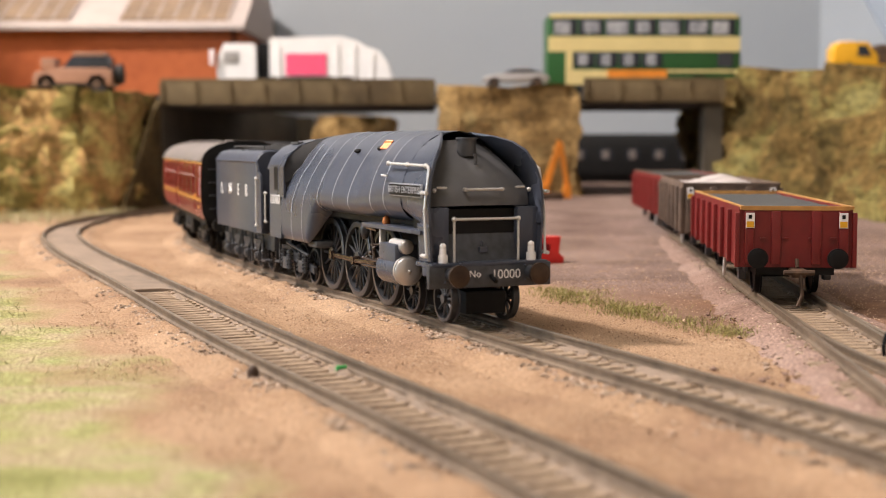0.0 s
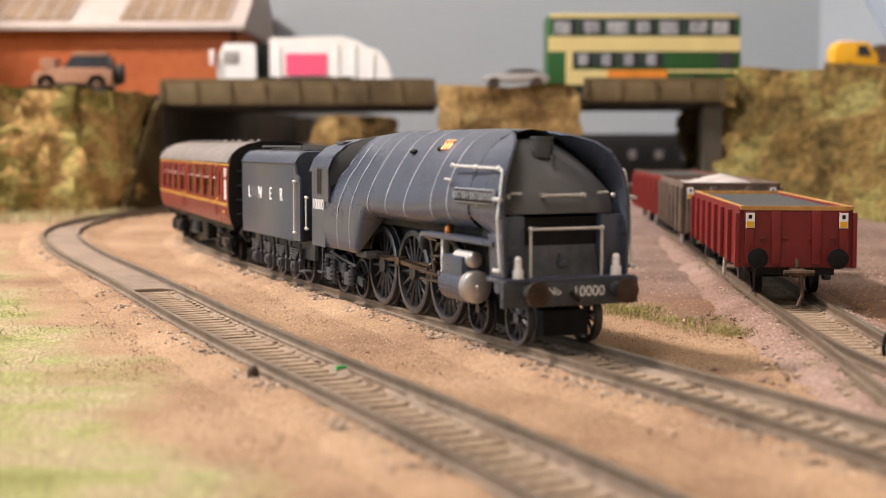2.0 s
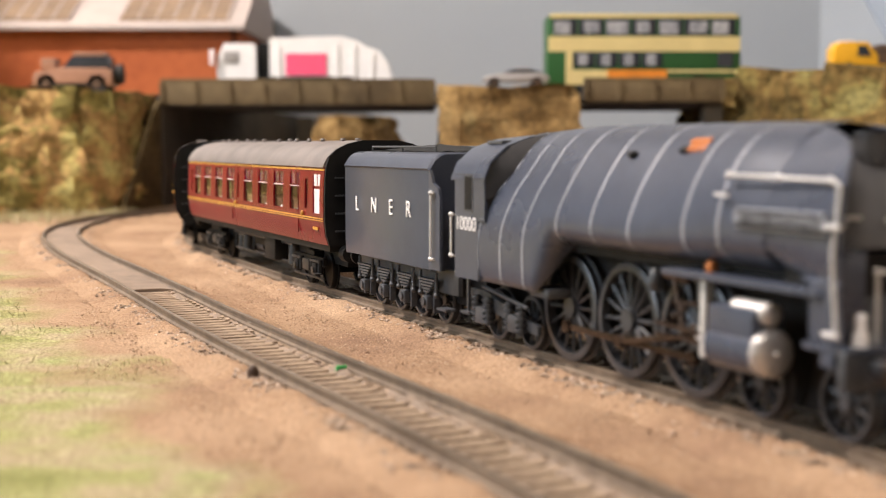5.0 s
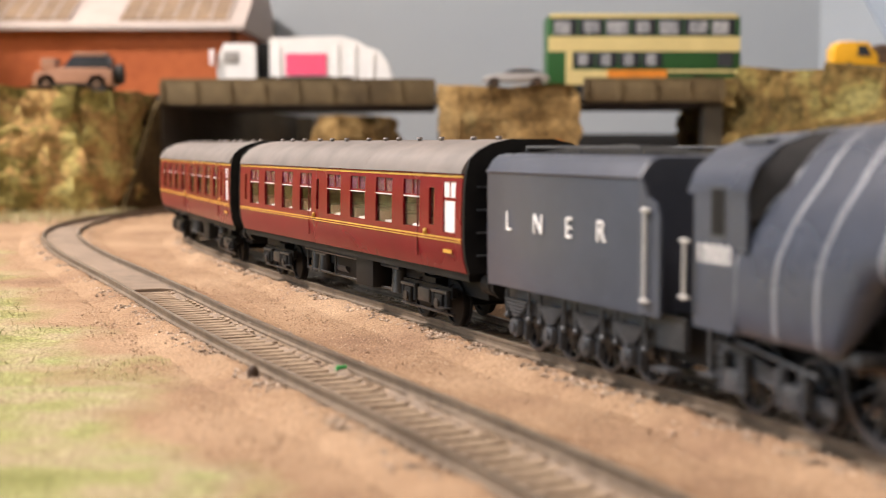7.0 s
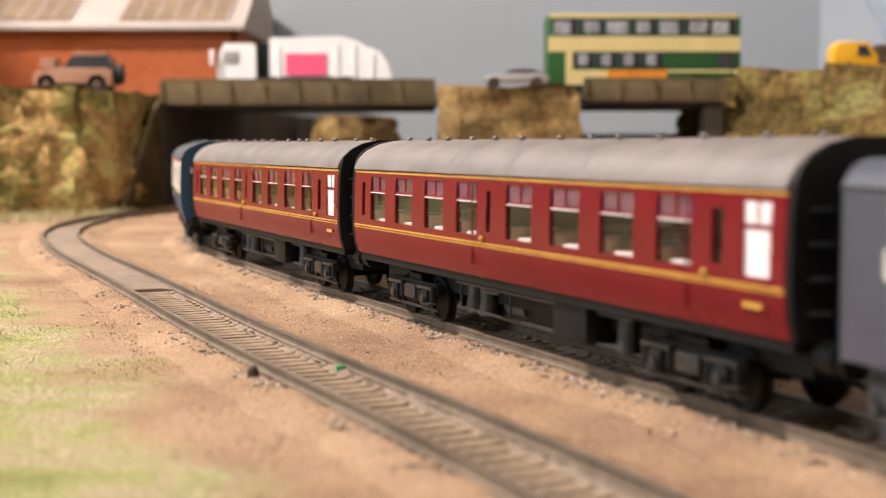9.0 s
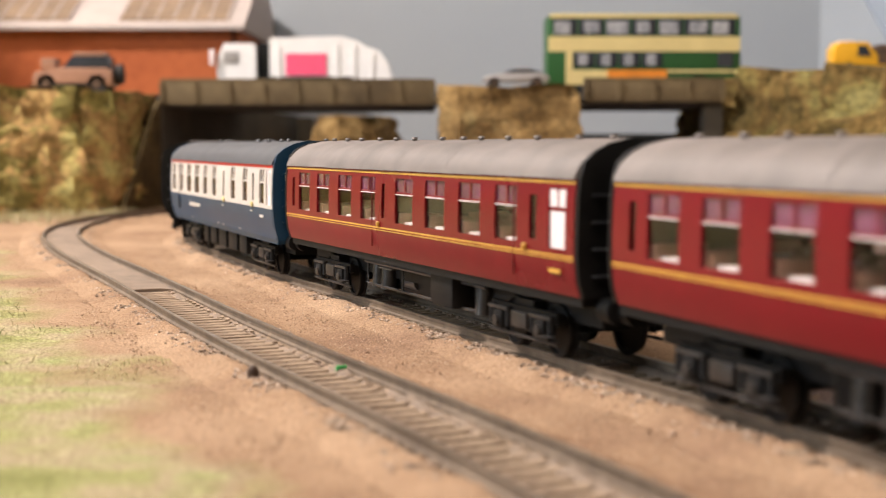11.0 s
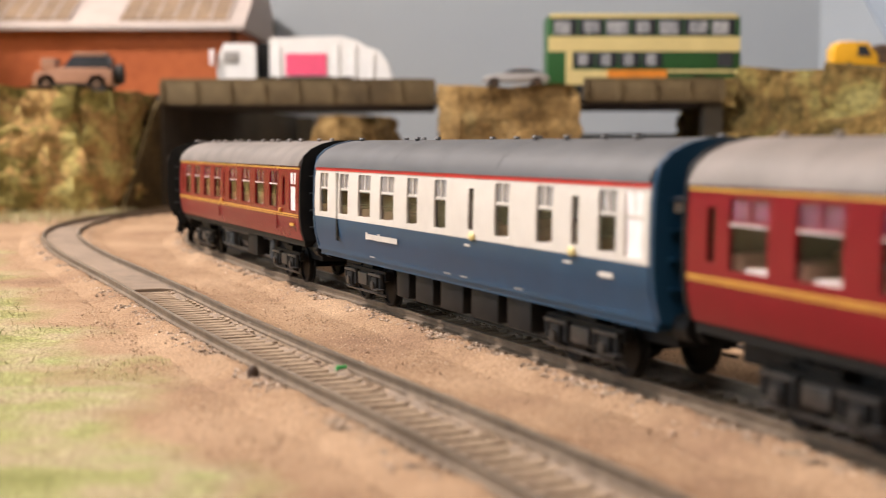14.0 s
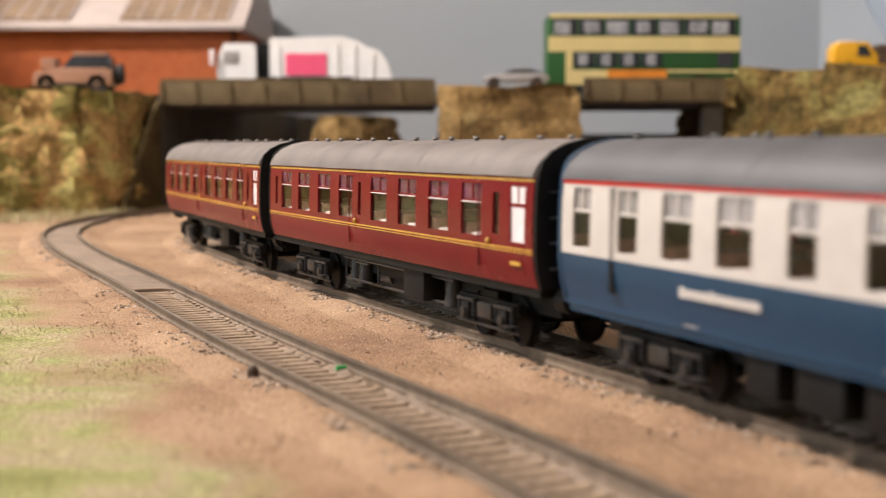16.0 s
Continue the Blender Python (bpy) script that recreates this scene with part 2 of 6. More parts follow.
def thicken(bm, shift):
    """Turn an open sheet into a plate: a shifted copy of the sheet and a rim along its borders."""
    faces, rim = list(bm.faces), [e for e in bm.edges if len(e.link_faces) == 1]
    twin = {v: bm.verts.new(v.co + shift) for v in list(bm.verts)}
    for f in faces:
        bm.faces.new([twin[v] for v in reversed(f.verts)])
    for e in rim:
        a, b = e.verts
        bm.faces.new((a, b, twin[b], twin[a]))
    return bm


def prism(poly, y0, y1, bm=None):
    """A plate whose outline poly lies in xz, from y0 to y1."""
    bm = bm or bmesh.new()
    a = [bm.verts.new((x, y0, z)) for x, z in poly]
    b = [bm.verts.new((x, y1, z)) for x, z in poly]
    bm.faces.new(a)
    bm.faces.new(list(reversed(b)))
    for i in range(len(poly)):
        j = (i + 1) % len(poly)
        bm.faces.new((a[j], a[i], b[i], b[j]))
    return bm


def text_mesh(body, size, material, parent, m, name="lettering", depth=0.00004, label=""):
    cu = bpy.data.curves.new(name, "FONT")
    cu.body, cu.size, cu.extrude, cu.align_x, cu.align_y = body, size, depth, "CENTER", "CENTER"
    tmp = bpy.data.objects.new("tmp", cu)
    me = bpy.data.meshes.new_from_object(tmp)
    bpy.data.objects.remove(tmp)
    me.materials.append(M[material])
    ob = new(name, me)
    ob.parent, ob.matrix_basis = parent, m
    return tagged(ob, label)


# ---- alignment of the tracks ----


def alignment(x, y, a, pieces, step=0.002):
    """Centre line made of arcs (length, curvature); the pieces before the start run straight."""
    pts = []
    for length, k in pieces:
        for _ in range(round(length / step)):
            pts.append((x, y, a))
            x += step * math.cos(a + k * step / 2)
            y += step * math.sin(a + k * step / 2)
            a += k * step
    pts.append((x, y, a))
    return pts


class Line:
    def __init__(self, *args, back=1.2):
        self.p, self.step, self.back = alignment(*args), 0.002, back
        self.length = (len(self.p) - 1) * self.step

    def at(self, s, off=0.0):
        """Place and heading at s metres, off metres to the left of the way out."""
        x, y, a = self.p[0] if s < 0 else self.p[-1]
        if s < 0:
            x, y = x + s * math.cos(a), y + s * math.sin(a)
        elif s >= self.length:
            x, y = x + (s - self.length) * math.cos(a), y + (s - self.length) * math.sin(a)
        else:
            i = min(int(s / self.step), len(self.p) - 2)
            f = s / self.step - i
            x, y, a = (self.p[i][j] * (1 - f) + self.p[i + 1][j] * f for j in range(3))
        return x - off * math.sin(a), y + off * math.cos(a), a


MAIN = Line(0.0865, 0.1772, 1.9176, [(0.1, 0.7448), (0.1, -0.2797), (0.1, 0.329), (0.1, -0.55), (0.1, -0.25), (0.1, -1.9), (0.1, -1.6), (0.8, 0.0)])
FRONT = Line(0.0472, 0.1163, 1.9219, [(0.16, 0.5626), (0.16, -0.3385), (0.16, 0.1591), (0.16, -0.6298), (0.16, -1.8371), (0.6, -2.3804)])
SIDING = Line(0.0930, 0.2480, 1.4870, [(0.15, 0.0), (0.25, 0.0), (0.8, 0.28)])
BRANCH = Line(0.1062, 0.4000, -1.6350, [(0.05, 0.0), (0.26, 2.3)])

# ---- the room and the baseboard ----
Z0 = -0.0046  # ground level: rail heads lie at 0


def smooth01(a, b, v):
    v = max(0.0, min(1.0, (v - a) / (b - a)))
    return v * v * (3 - 2 * v)


def wall(name, x0, x1, y0, y1, z0, z1, material="room", label="plain painted room wall"):
    return solid(name, box(x0, x1, y0, y1, z0, z1), material, label, "wall", kind="structure")


wall("floor", -2.2, 2.2, -2.2, 2.6, -1.0, -0.95, "wood", "plain wooden floor of the room")
wall("ceiling", -2.2, 2.2, -2.2, 2.6, 1.8, 1.85, label="plain pale room ceiling")
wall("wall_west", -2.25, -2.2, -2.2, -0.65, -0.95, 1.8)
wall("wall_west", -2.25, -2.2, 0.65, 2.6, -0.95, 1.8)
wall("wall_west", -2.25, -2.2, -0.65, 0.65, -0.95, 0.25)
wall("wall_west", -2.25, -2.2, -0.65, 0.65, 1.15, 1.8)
# unseen window, added to frame the bluish fill lamp
win = thing("window_1", "unseen white framed window added around the bluish fill lamp", "window", kind="structure")
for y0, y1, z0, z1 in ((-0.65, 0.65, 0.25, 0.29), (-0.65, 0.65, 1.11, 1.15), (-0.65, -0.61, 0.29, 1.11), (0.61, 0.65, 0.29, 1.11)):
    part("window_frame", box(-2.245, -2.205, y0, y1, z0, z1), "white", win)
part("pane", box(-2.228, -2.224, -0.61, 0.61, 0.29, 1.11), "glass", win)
wall("wall_east", 2.2, 2.25, -2.2, 2.6, -0.95, 1.8)
wall("wall_south", -2.2, 2.2, -2.25, -2.2, -0.95, 1.8)
wall("wall_north", -2.2, 2.2, 2.6, 2.65, -0.95, 1.8)
bd = solid("backdrop", box(-1.6, 0.467, 1.70, 1.72, -0.02, 0.62), "backdrop", "grey-blue painted sky board behind the layout", "backdrop", kind="structure")
ang = solid("backdrop_panel", box(0.0, 0.9, 0.0, 0.02, -0.02, 0.62), "backdrop", "grey-blue painted sky board turned at the corner", "backdrop", pose(0.465, 1.700, 0, 0, 0, -38), kind="structure")
solid("corner_board", prism([(0.4116, 0.261), (0.4446, 0.201), (0.4704, 0.156), (0.5655, -0.01), (0.9, -0.01), (0.9, 0.261)], 1.45, 1.46), "backdrop2", "pale blue leaning board at the corner of the layout", "backdrop", kind="structure")
# added out of view so its shadow darkens the brick wall's left end
solid("backdrop_return", box(-0.635, -0.625, 1.19, 1.699, 0.090, 0.475), "backdrop", "unseen side board added to shade the left end of the brick wall", "backdrop", kind="structure")
solid("baseboard", box(-1.6, 1.2, -0.5, 1.69, -0.95, -0.016), "wood", "plywood bench that carries the model railway", "bench", kind="structure")


def lamp_fixture(name, x, y, r, label):
    t = thing(name, label, "ceiling lamp", pose(x, y, 1.8))
    part("housing", cyl((0, 0, -0.03), r * 1.1, 0.06, seg=24), "white", t)
    return t


lamp_fixture("ceiling_lamp", -1.05, 0.80, 0.12, "round white spot lamp on the ceiling")
# housing made up to go with the soft fill lamp
lamp_fixture("ceiling_lamp", -0.45, -0.45, 0.36, "large round white housing added for the soft fill lamp")


def yard_side(x, y):
    """How far right of the main track a place is, 0 to 1."""
    return smooth01(0.02, 0.08, x - (0.05 - (y - 0.25) * 0.36))


def ground_z(x, y):
    z = Z0 + 0.0113 * smooth01(0.62, 1.08, y) * smooth01(0.02, 0.10, x + 0.15 * (y - 0.6))
    z += 0.0009 * noise.noise((x * 30, y * 30, 0.3)) + 0.0005 * noise.noise((x * 110, y * 110, 1.3))
    left = smooth01(0.0, 0.1, (-0.03 - (y - 0.2) * 0.62) - x)
    return z + left * (0.002 + 0.002 * noise.noise((x * 18, y * 18, 4)))


def ground_mat():
    """Sandy scatter, brown yard grit and grass turf, mixed by where they lie with ragged borders."""
    m = M["sand"].copy()
    m.name = "layout_ground"
    nt = m.node_tree
    b = nt.nodes["Principled BSDF"]
    old = b.inputs["Base Color"].links[0].from_socket
    co = nt.nodes.new("ShaderNodeTexCoord")
    sep = nt.nodes.new("ShaderNodeSeparateXYZ")
    nt.links.new(co.outputs["Object"], sep.inputs[0])

    def math_node(op, a, c):
        n = nt.nodes.new("ShaderNodeMath")
        n.operation = op
        for i, v in enumerate((a, c)):
            if isinstance(v, (int, float)):
                n.inputs[i].default_value = v
            else:
                nt.links.new(v, n.inputs[i])
        return n.outputs[0]

    def tex(s, d=6):
        n = nt.nodes.new("ShaderNodeTexNoise")
        n.inputs["Scale"].default_value, n.inputs["Detail"].default_value = s, d
        nt.links.new(co.outputs["Object"], n.inputs["Vector"])
        return n.outputs["Fac"]

    def ramp_col(fac, stops):
        r = nt.nodes.new("ShaderNodeValToRGB")
        while len(r.color_ramp.elements) < len(stops):
            r.color_ramp.elements.new(0.5)
        for e, (p, c) in zip(r.color_ramp.elements, stops):
            e.position, e.color = p, (*c, 1)
        nt.links.new(fac, r.inputs["Fac"])
        return r.outputs["Color"]

    def step(v, lo, hi):
        n = nt.nodes.new("ShaderNodeMapRange")
        n.inputs["From Min"].default_value, n.inputs["From Max"].default_value = lo, hi
        nt.links.new(v, n.inputs["Value"])
        return n.outputs[0]

    def mix(f, a, c, kind="MIX"):
        n = nt.nodes.new("ShaderNodeMix")
        n.data_type, n.blend_type = "RGBA", kind
        if isinstance(f, float):
            n.inputs["Factor"].default_value = f
        else:
            nt.links.new(f, n.inputs["Factor"])
        nt.links.new(a, n.inputs["A"])
        nt.links.new(c, n.inputs["B"])
        return n.outputs["Result"]

    x, y = sep.outputs[0], sep.outputs[1]
    wob = math_node("MULTIPLY", math_node("SUBTRACT", tex(22), 0.5), 0.10)
    right = math_node("ADD", math_node("ADD", x, math_node("MULTIPLY", y, 0.36)), math_node("MULTIPLY", wob, 0.5))
    yard = ramp_col(tex(18), [(0.3, (0.15, 0.10, 0.08)), (0.5, (0.25, 0.178, 0.15)), (0.7, (0.33, 0.245, 0.208))])
    fine = ramp_col(tex(1300, 2), [(0.35, (0.55, 0.52, 0.5)), (0.65, (1.25, 1.25, 1.25))])
    yard = mix(1.0, yard, fine, "MULTIPLY")
    col = mix(step(right, 0.205, 0.235), old, yard)
    patch = step(math_node("ADD", tex(9, 3), wob), 0.60, 0.66)
    brown = ramp_col(tex(60), [(0.3, (0.16, 0.08, 0.045)), (0.7, (0.30, 0.17, 0.10))])
    nearyard = step(math_node("SUBTRACT", 0.50, y), 0.0, 0.06)
    rightmask = math_node("MULTIPLY", step(right, 0.215, 0.24), math_node("MULTIPLY", nearyard, 0.8))
    col = mix(rightmask, col, brown)
    turf = ramp_col(tex(40, 8), [(0.28, (0.25, 0.26, 0.09)), (0.45, (0.37, 0.37, 0.155)), (0.56, (0.45, 0.37, 0.23)), (0.74, (0.34, 0.385, 0.14))])
    turf = mix(1.0, turf, fine, "MULTIPLY")
    leftness = math_node("ADD", math_node("ADD", x, math_node("MULTIPLY", y, 0.42)), wob)
    col = mix(step(math_node("MULTIPLY", leftness, -1.0), -0.062, -0.040), col, turf)
    nt.links.new(col, b.inputs["Base Color"])
    return m


def build_ground():
    xs = [-1.6 + i * 0.1 for i in range(11)] + [-0.6 + 0.006 * i for i in range(1, 167)] + [0.4 + 0.1 * i for i in range(1, 9)]
    ys = [-0.5 + 0.05 * i for i in range(11)] + [0.05 + 0.006 * i for i in range(1, 200)] + [1.25 + 0.05 * i for i in range(1, 9)]
    rows = [[(x, y, ground_z(x, y)) for x in xs] for y in ys]
    bm = loft(rows)
    M["ground"] = ground_mat()
    return solid("ground", bm, "ground", "sandy scatter ground of the layout with turf and brown yard grit", "ground", kind="structure")


build_ground()

# ---- banks, bridges and upper roads ----


def bank(name, foot, depth, z_top, material, label, seed, lean=0.05, rough=0.012, ease=0.0):
    """A rough slope over the foot line (x, y), rising to z_top and running back by depth."""
    bm = bmesh.new()
    rows = []
    nv = 30
    segs = []
    for (xa, ya), (xb, yb) in zip(foot, foot[1:]):
        n = max(4, round(math.hypot(xb - xa, yb - ya) / 0.008))
        segs += [(xa + (xb - xa) * i / n, ya + (yb - ya) * i / n, xb - xa, yb - ya) for i in range(n)]
    segs.append((*foot[-1], *segs[-1][2:]))
    for j in range(nv + 8):
        row = []
        for x, y, dx, dy in segs:
            ln = math.hypot(dx, dy)
            grow = 1.0 if not ease else smooth01(-0.05, ease, math.hypot(x - foot[1][0], y - foot[1][1])) if y < foot[1][1] else 0.05
            nx, ny = -dy / ln, dx / ln
            if j <= nv:
                v = j / nv
                up = (v ** 0.85) * (z_top + 0.012) - 0.012
                out = lean * v * grow
            else:
                up, out = z_top, lean * grow + (j - nv) / 8 * depth
            p = Vector((x + nx * out, y + ny * out, up))
            k = noise.noise((p * 22) + Vector((seed, 0, 0))) * rough + noise.noise((p * 70) + Vector((0, seed, 0))) * rough * 0.5 + noise.noise((p * 190) + Vector((0, seed, 0))) * rough * 0.22
            k *= min(1.0, j / 3)
            w = 1.0 if j <= nv else 0.35
            row.append((p.x - nx * k * w, p.y - ny * k * w, p.z + k * (0.4 if j <= nv else 0.3)))
        rows.append(row)
    loft(rows, bm=bm)
    return solid(name, bm, material, label, "embankment", kind="structure")


def clumps(name, label, spots, n, size, material, seed):
    """Tufts of fibre scattered over a surface: small crossed tapered blades, one object."""
    rng = random.Random(seed)
    vs, fs = [], []
    for _ in range(n):
        x, y, z = spots(rng)
        h = size * rng.uniform(0.5, 1.3)
        a, ln = rng.uniform(0, 6.28), rng.uniform(0.3, 1.6) * h
        w = size * rng.uniform(0.03, 0.08)
        dx, dy = math.cos(a), math.sin(a)
        b = rng.uniform(0, 6.28)
        ex, ey = math.cos(b) * w, math.sin(b) * w
        i = len(vs)
        vs += [(x - ex, y - ey, z - 0.0005), (x + ex, y + ey, z - 0.0005), (x + dx * ln * 0.5 + ex * 0.6, y + dy * ln * 0.5 + ey * 0.6, z + h * 0.6), (x + dx * ln * 0.5 - ex * 0.6, y + dy * ln * 0.5 - ey * 0.6, z + h * 0.6), (x + dx * ln, y + dy * ln, z + h * 0.8)]
        fs += [(i, i + 1, i + 2, i + 3), (i + 3, i + 2, i + 4)]
    me = bpy.data.meshes.new(name)
    me.from_pydata(vs, [], fs)
    me.materials.append(M[material])
    return tagged(new(name, me), label, "grass", kind="stuff")


def on_ground(x0, x1, y0, y1, keep=None):
    def spot(rng):
        while True:
            x, y = rng.uniform(x0, x1), rng.uniform(y0, y1)
            if not keep or keep(x, y, rng):
                return x, y, ground_z(x, y)
    return spot


ROAD = 0.090
bank("bank_left", [(-0.80, 0.96), (-0.42, 0.985), (-0.33, 1.000), (-0.262, 1.032), (-0.2475, 1.055), (-0.2400, 1.135), (-0.236, 1.22)], 0.5, ROAD, "bank", "rough green and ochre grass embankment beside the bridge", 3.1, 0.035, 0.013)
bank("bank_shoulder", [(-0.275, 1.045), (-0.2500, 1.060), (-0.2410, 1.132), (-0.2385, 1.30)], 0.06, ROAD - 0.001, "bank", "grassy shoulder of the embankment above the wing wall", 5.5, 0.003, 0.006)
bank("bank_middle", [(-0.006, 1.28), (-0.004, 1.10), (0.012, 1.068), (0.108, 1.068), (0.1135, 1.30)], 0.05, ROAD + 0.003, "dry_bank", "dry straw-coloured grass embankment between two bridges", 9.4, 0.006, 0.008)
bank("bank_right", [(0.224, 1.30), (0.2235, 1.11), (0.236, 0.97), (0.268, 0.81), (0.42, 0.66), (0.9, 0.5)], 0.55, 0.101, "dimmed_bank", "tall rough grass embankment above the yard", 17.2, 0.050, 0.019, 0.22)
bank("bank_back", [(-0.150, 1.62), (-0.143, 1.43), (-0.105, 1.385), (-0.056, 1.40), (-0.040, 1.56)], 0.02, 0.077, "dry_bank", "low dry bank seen beyond the bridge", 27.0, 0.012, 0.013)


def bridge(name, x0, x1, y0, y1, z0, z1, deck, label):
    t = thing(name, label, "bridge", pose(0, 0, 0))
    # parapet with a row of panels and a coping
    part("parapet", box(x0, x1, y0, y0 + 0.010, z0, z1, 0.0008), "concrete", t)
    part("parapet", box(x0, x1, y1 - 0.010, y1, z0, z1 - 0.002, 0.0008), "concrete", t)
    part("deck", box(x0, x1, y0 + 0.010, y1 - 0.010, deck - 0.012, deck), "tarmac", t)
    part("coping", box(x0 - 0.001, x1 + 0.001, y0 - 0.0004, y0 + 0.0105, z1, z1 + 0.0016, 0.0004), "concrete", t)
    n = round((x1 - x0) / 0.028)
    for i in range(n + 1):
        x = x0 + (x1 - x0) * i / n
        part("pilaster", box(x - 0.0016, x + 0.0016, y0 - 0.0012, y0, z0 + 0.001, z1 - 0.001), "concrete", t)
    return t


bridge("road_bridge", -0.2335, -0.0076, 1.14, 1.33, 0.0800, 0.1000, ROAD, "brown concrete road bridge with a plain parapet over the tracks")
bridge("yard_bridge", 0.113, 0.222, 1.09, 1.28, 0.0810, 0.0985, ROAD, "short brown concrete bridge over the yard track")
# abutments: the skewed wing wall left of the running lines and the piers of the yard bridge
for_wing = prism([(0.0, -0.012), (0.0, 0.0835), (-0.012, 0.076), (-0.090, -0.004), (-0.090, -0.012)], 0.0, 0.004)
solid("wing_wall", for_wing, "mossy", "dark brown sloping wing wall beside the bridge", "wing wall", pose(-0.2345, 1.139, 0, 0, 0, 83), kind="structure")
wing = loft([[(-0.232, 1.14, -0.01), (-0.2330, 1.14, 0.0805)], [(-0.180, 1.42, -0.01), (-0.180, 1.42, 0.0805)], [(-0.170, 1.60, -0.01), (-0.170, 1.60, 0.0805)]])
thicken(wing, Vector((-0.006, 0, 0)))
solid("abutment", wing, "dark_wall", "dark concrete abutment under the road bridge", "abutment", kind="structure")
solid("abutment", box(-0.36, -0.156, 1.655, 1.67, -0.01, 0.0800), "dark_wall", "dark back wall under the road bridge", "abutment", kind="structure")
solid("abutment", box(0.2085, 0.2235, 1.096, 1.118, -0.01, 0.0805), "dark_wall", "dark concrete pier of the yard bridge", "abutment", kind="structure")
solid("upper_road", box(-1.2, -0.2337, 1.16, 1.45, ROAD - 0.006, ROAD - 0.001), "tarmac", "tarmac road on the embankment", "road", kind="structure")
solid("upper_road", box(-0.0074, 0.1128, 1.12, 1.33, ROAD - 0.006, ROAD - 0.0005), "tarmac", "tarmac road between the bridges", "road", kind="structure")

# ---- tracks ----


def strip_along(line, s0, s1, profile, step=0.006):
    """Sweep a cross-section (offset to the left, height) along an alignment."""
    n = max(2, round((s1 - s0) / step))
    rows = []
    for i in range(n + 1):
        s = s0 + (s1 - s0) * i / n
        rows.append([(*line.at(s, o)[:2], z) for o, z in profile])
    return loft(rows, closed=True, caps=True)


G = 0.0083  # half the distance between rail centres
sleeper_me = {}


def sleeper_mesh(k):
    if k not in sleeper_me:
        rng = random.Random(k)
        bm = box(-0.00165, 0.00165, -0.0150, 0.0150, -0.0020, 0.0, 0.0004)
        for y in (-G, G):
            for d in (-0.0021, 0.0021):
                box(-0.0009, 0.0009, y + d - 0.0005, y + d + 0.0005, 0.0, 0.0004, bm=bm)
        for v in bm.verts:
            v.co += Vector((rng.uniform(-1, 1) * 0.00018, rng.uniform(-1, 1) * 0.0003, rng.uniform(-1, 1) * 0.00012))
        sleeper_me[k] = finish(bm, "sleeper", "sleeper")
    return sleeper_me[k]


INNER = [(0.0076, -0.0032), (0.0070, -0.0024), (0.0060, -0.0025), (0.0050, -0.0029), (0.0038, -0.0036)]


def heap(line, s0, s1, k, seed, prof=None):
    """Lumpy scatter banked against the rail on one side, so that it half buries the sleeper ends."""
    prof = prof or [(0.0096, -0.0034), (0.0106, -0.0026), (0.0122, -0.0023), (0.0140, -0.0024), (0.0160, -0.0029), (0.0185, -0.0037), (0.0250, Z0 - 0.0012)]
    n = round((s1 - s0) / 0.0018)
    rows = []
    for i in range(n + 1):
        s = s0 + (s1 - s0) * i / n
        row = []
        for j, (o, z) in enumerate(prof):
            x, y, _ = line.at(s, k * o)
            w = 1.0 if 0 < j < len(prof) - 1 else 0.0
            z += w * (0.0010 * noise.noise((x * 330, y * 330, seed)) + 0.0008 * noise.noise((x * 90, y * 90, seed + 3)))
            row.append((x, y, z))
        rows.append(row[::k])
    return loft(rows)


def track(label, line, s0, s1, pitch=0.0054, seed=1, heaped="sand", g=G):
    t = thing("railway_track", label, "railway track", kind="structure")
    bed = [(-0.0185, Z0 - 0.003), (-0.0155, -0.0042), (0.0155, -0.0042), (0.0185, Z0 - 0.003)]
    part("ballast_bed", strip_along(line, s0, s1, bed), "ballast", t)
    # scatter heaped against the sleeper ends
    for k in (-1, 1):
        part("heaped_scatter", heap(line, s0, s1, k, seed + k * 0.3), heaped, t)
        part("heaped_scatter", heap(line, s0, s1, k, seed + k * 0.7, INNER), "panel", t)
    for o in (-g, g):
        foot = [(o - 0.0012, -0.0030), (o - 0.0012, -0.0021), (o - 0.0004, -0.0018), (o - 0.0004, -0.0009), (o - 0.00062, -0.0006), (o - 0.00062, -0.0001), (o + 0.00062, -0.0001), (o + 0.00062, -0.0006), (o + 0.0004, -0.0009), (o + 0.0004, -0.0018), (o + 0.0012, -0.0021), (o + 0.0012, -0.0030)]
        rail = part("rail", strip_along(line, s0, s1, foot), "rail", t)
        part("rail_head", strip_along(line, s0, s1, [(o - 0.0005, -0.0001), (o - 0.0005, 0.00002), (o + 0.0005, 0.00002), (o + 0.0005, -0.0001)]), "railtop", rail)
    rng = random.Random(seed)
    n = int((s1 - s0) / pitch)
    for i in range(n):
        x, y, a = line.at(s0 + (i + 0.5) * pitch)
        ob = new("sleeper", sleeper_mesh(rng.randrange(6)))
        ob.parent = t
        ob.matrix_basis = pose(x, y, -0.0026, 0, 0, math.degrees(a) + rng.uniform(-1.2, 1.2))
    return t


track("main line model track with dusty sleepers and rusty rails", MAIN, -0.30, 1.25, seed=2)
track("outer model track with dusty sleepers, curving under the bridge", FRONT, -0.20, 1.02, seed=5, g=0.0090)
track("siding track with the parked wagons on it", SIDING, -0.10, 0.95, seed=8, heaped="yard")
track("turnout track branching off the siding", BRANCH, 0.0, 0.30, seed=11, heaped="yard")
infill = strip_along(FRONT, 0.372, 0.75, [(-0.0078, -0.004), (-0.0078, -0.0020), (-0.004, -0.0017), (0.004, -0.0017), (0.0076, -0.0020), (0.0076, -0.004)], 0.003)
for v in infill.verts:
    v.co.z += 0.0004 * noise.noise(v.co * 160)
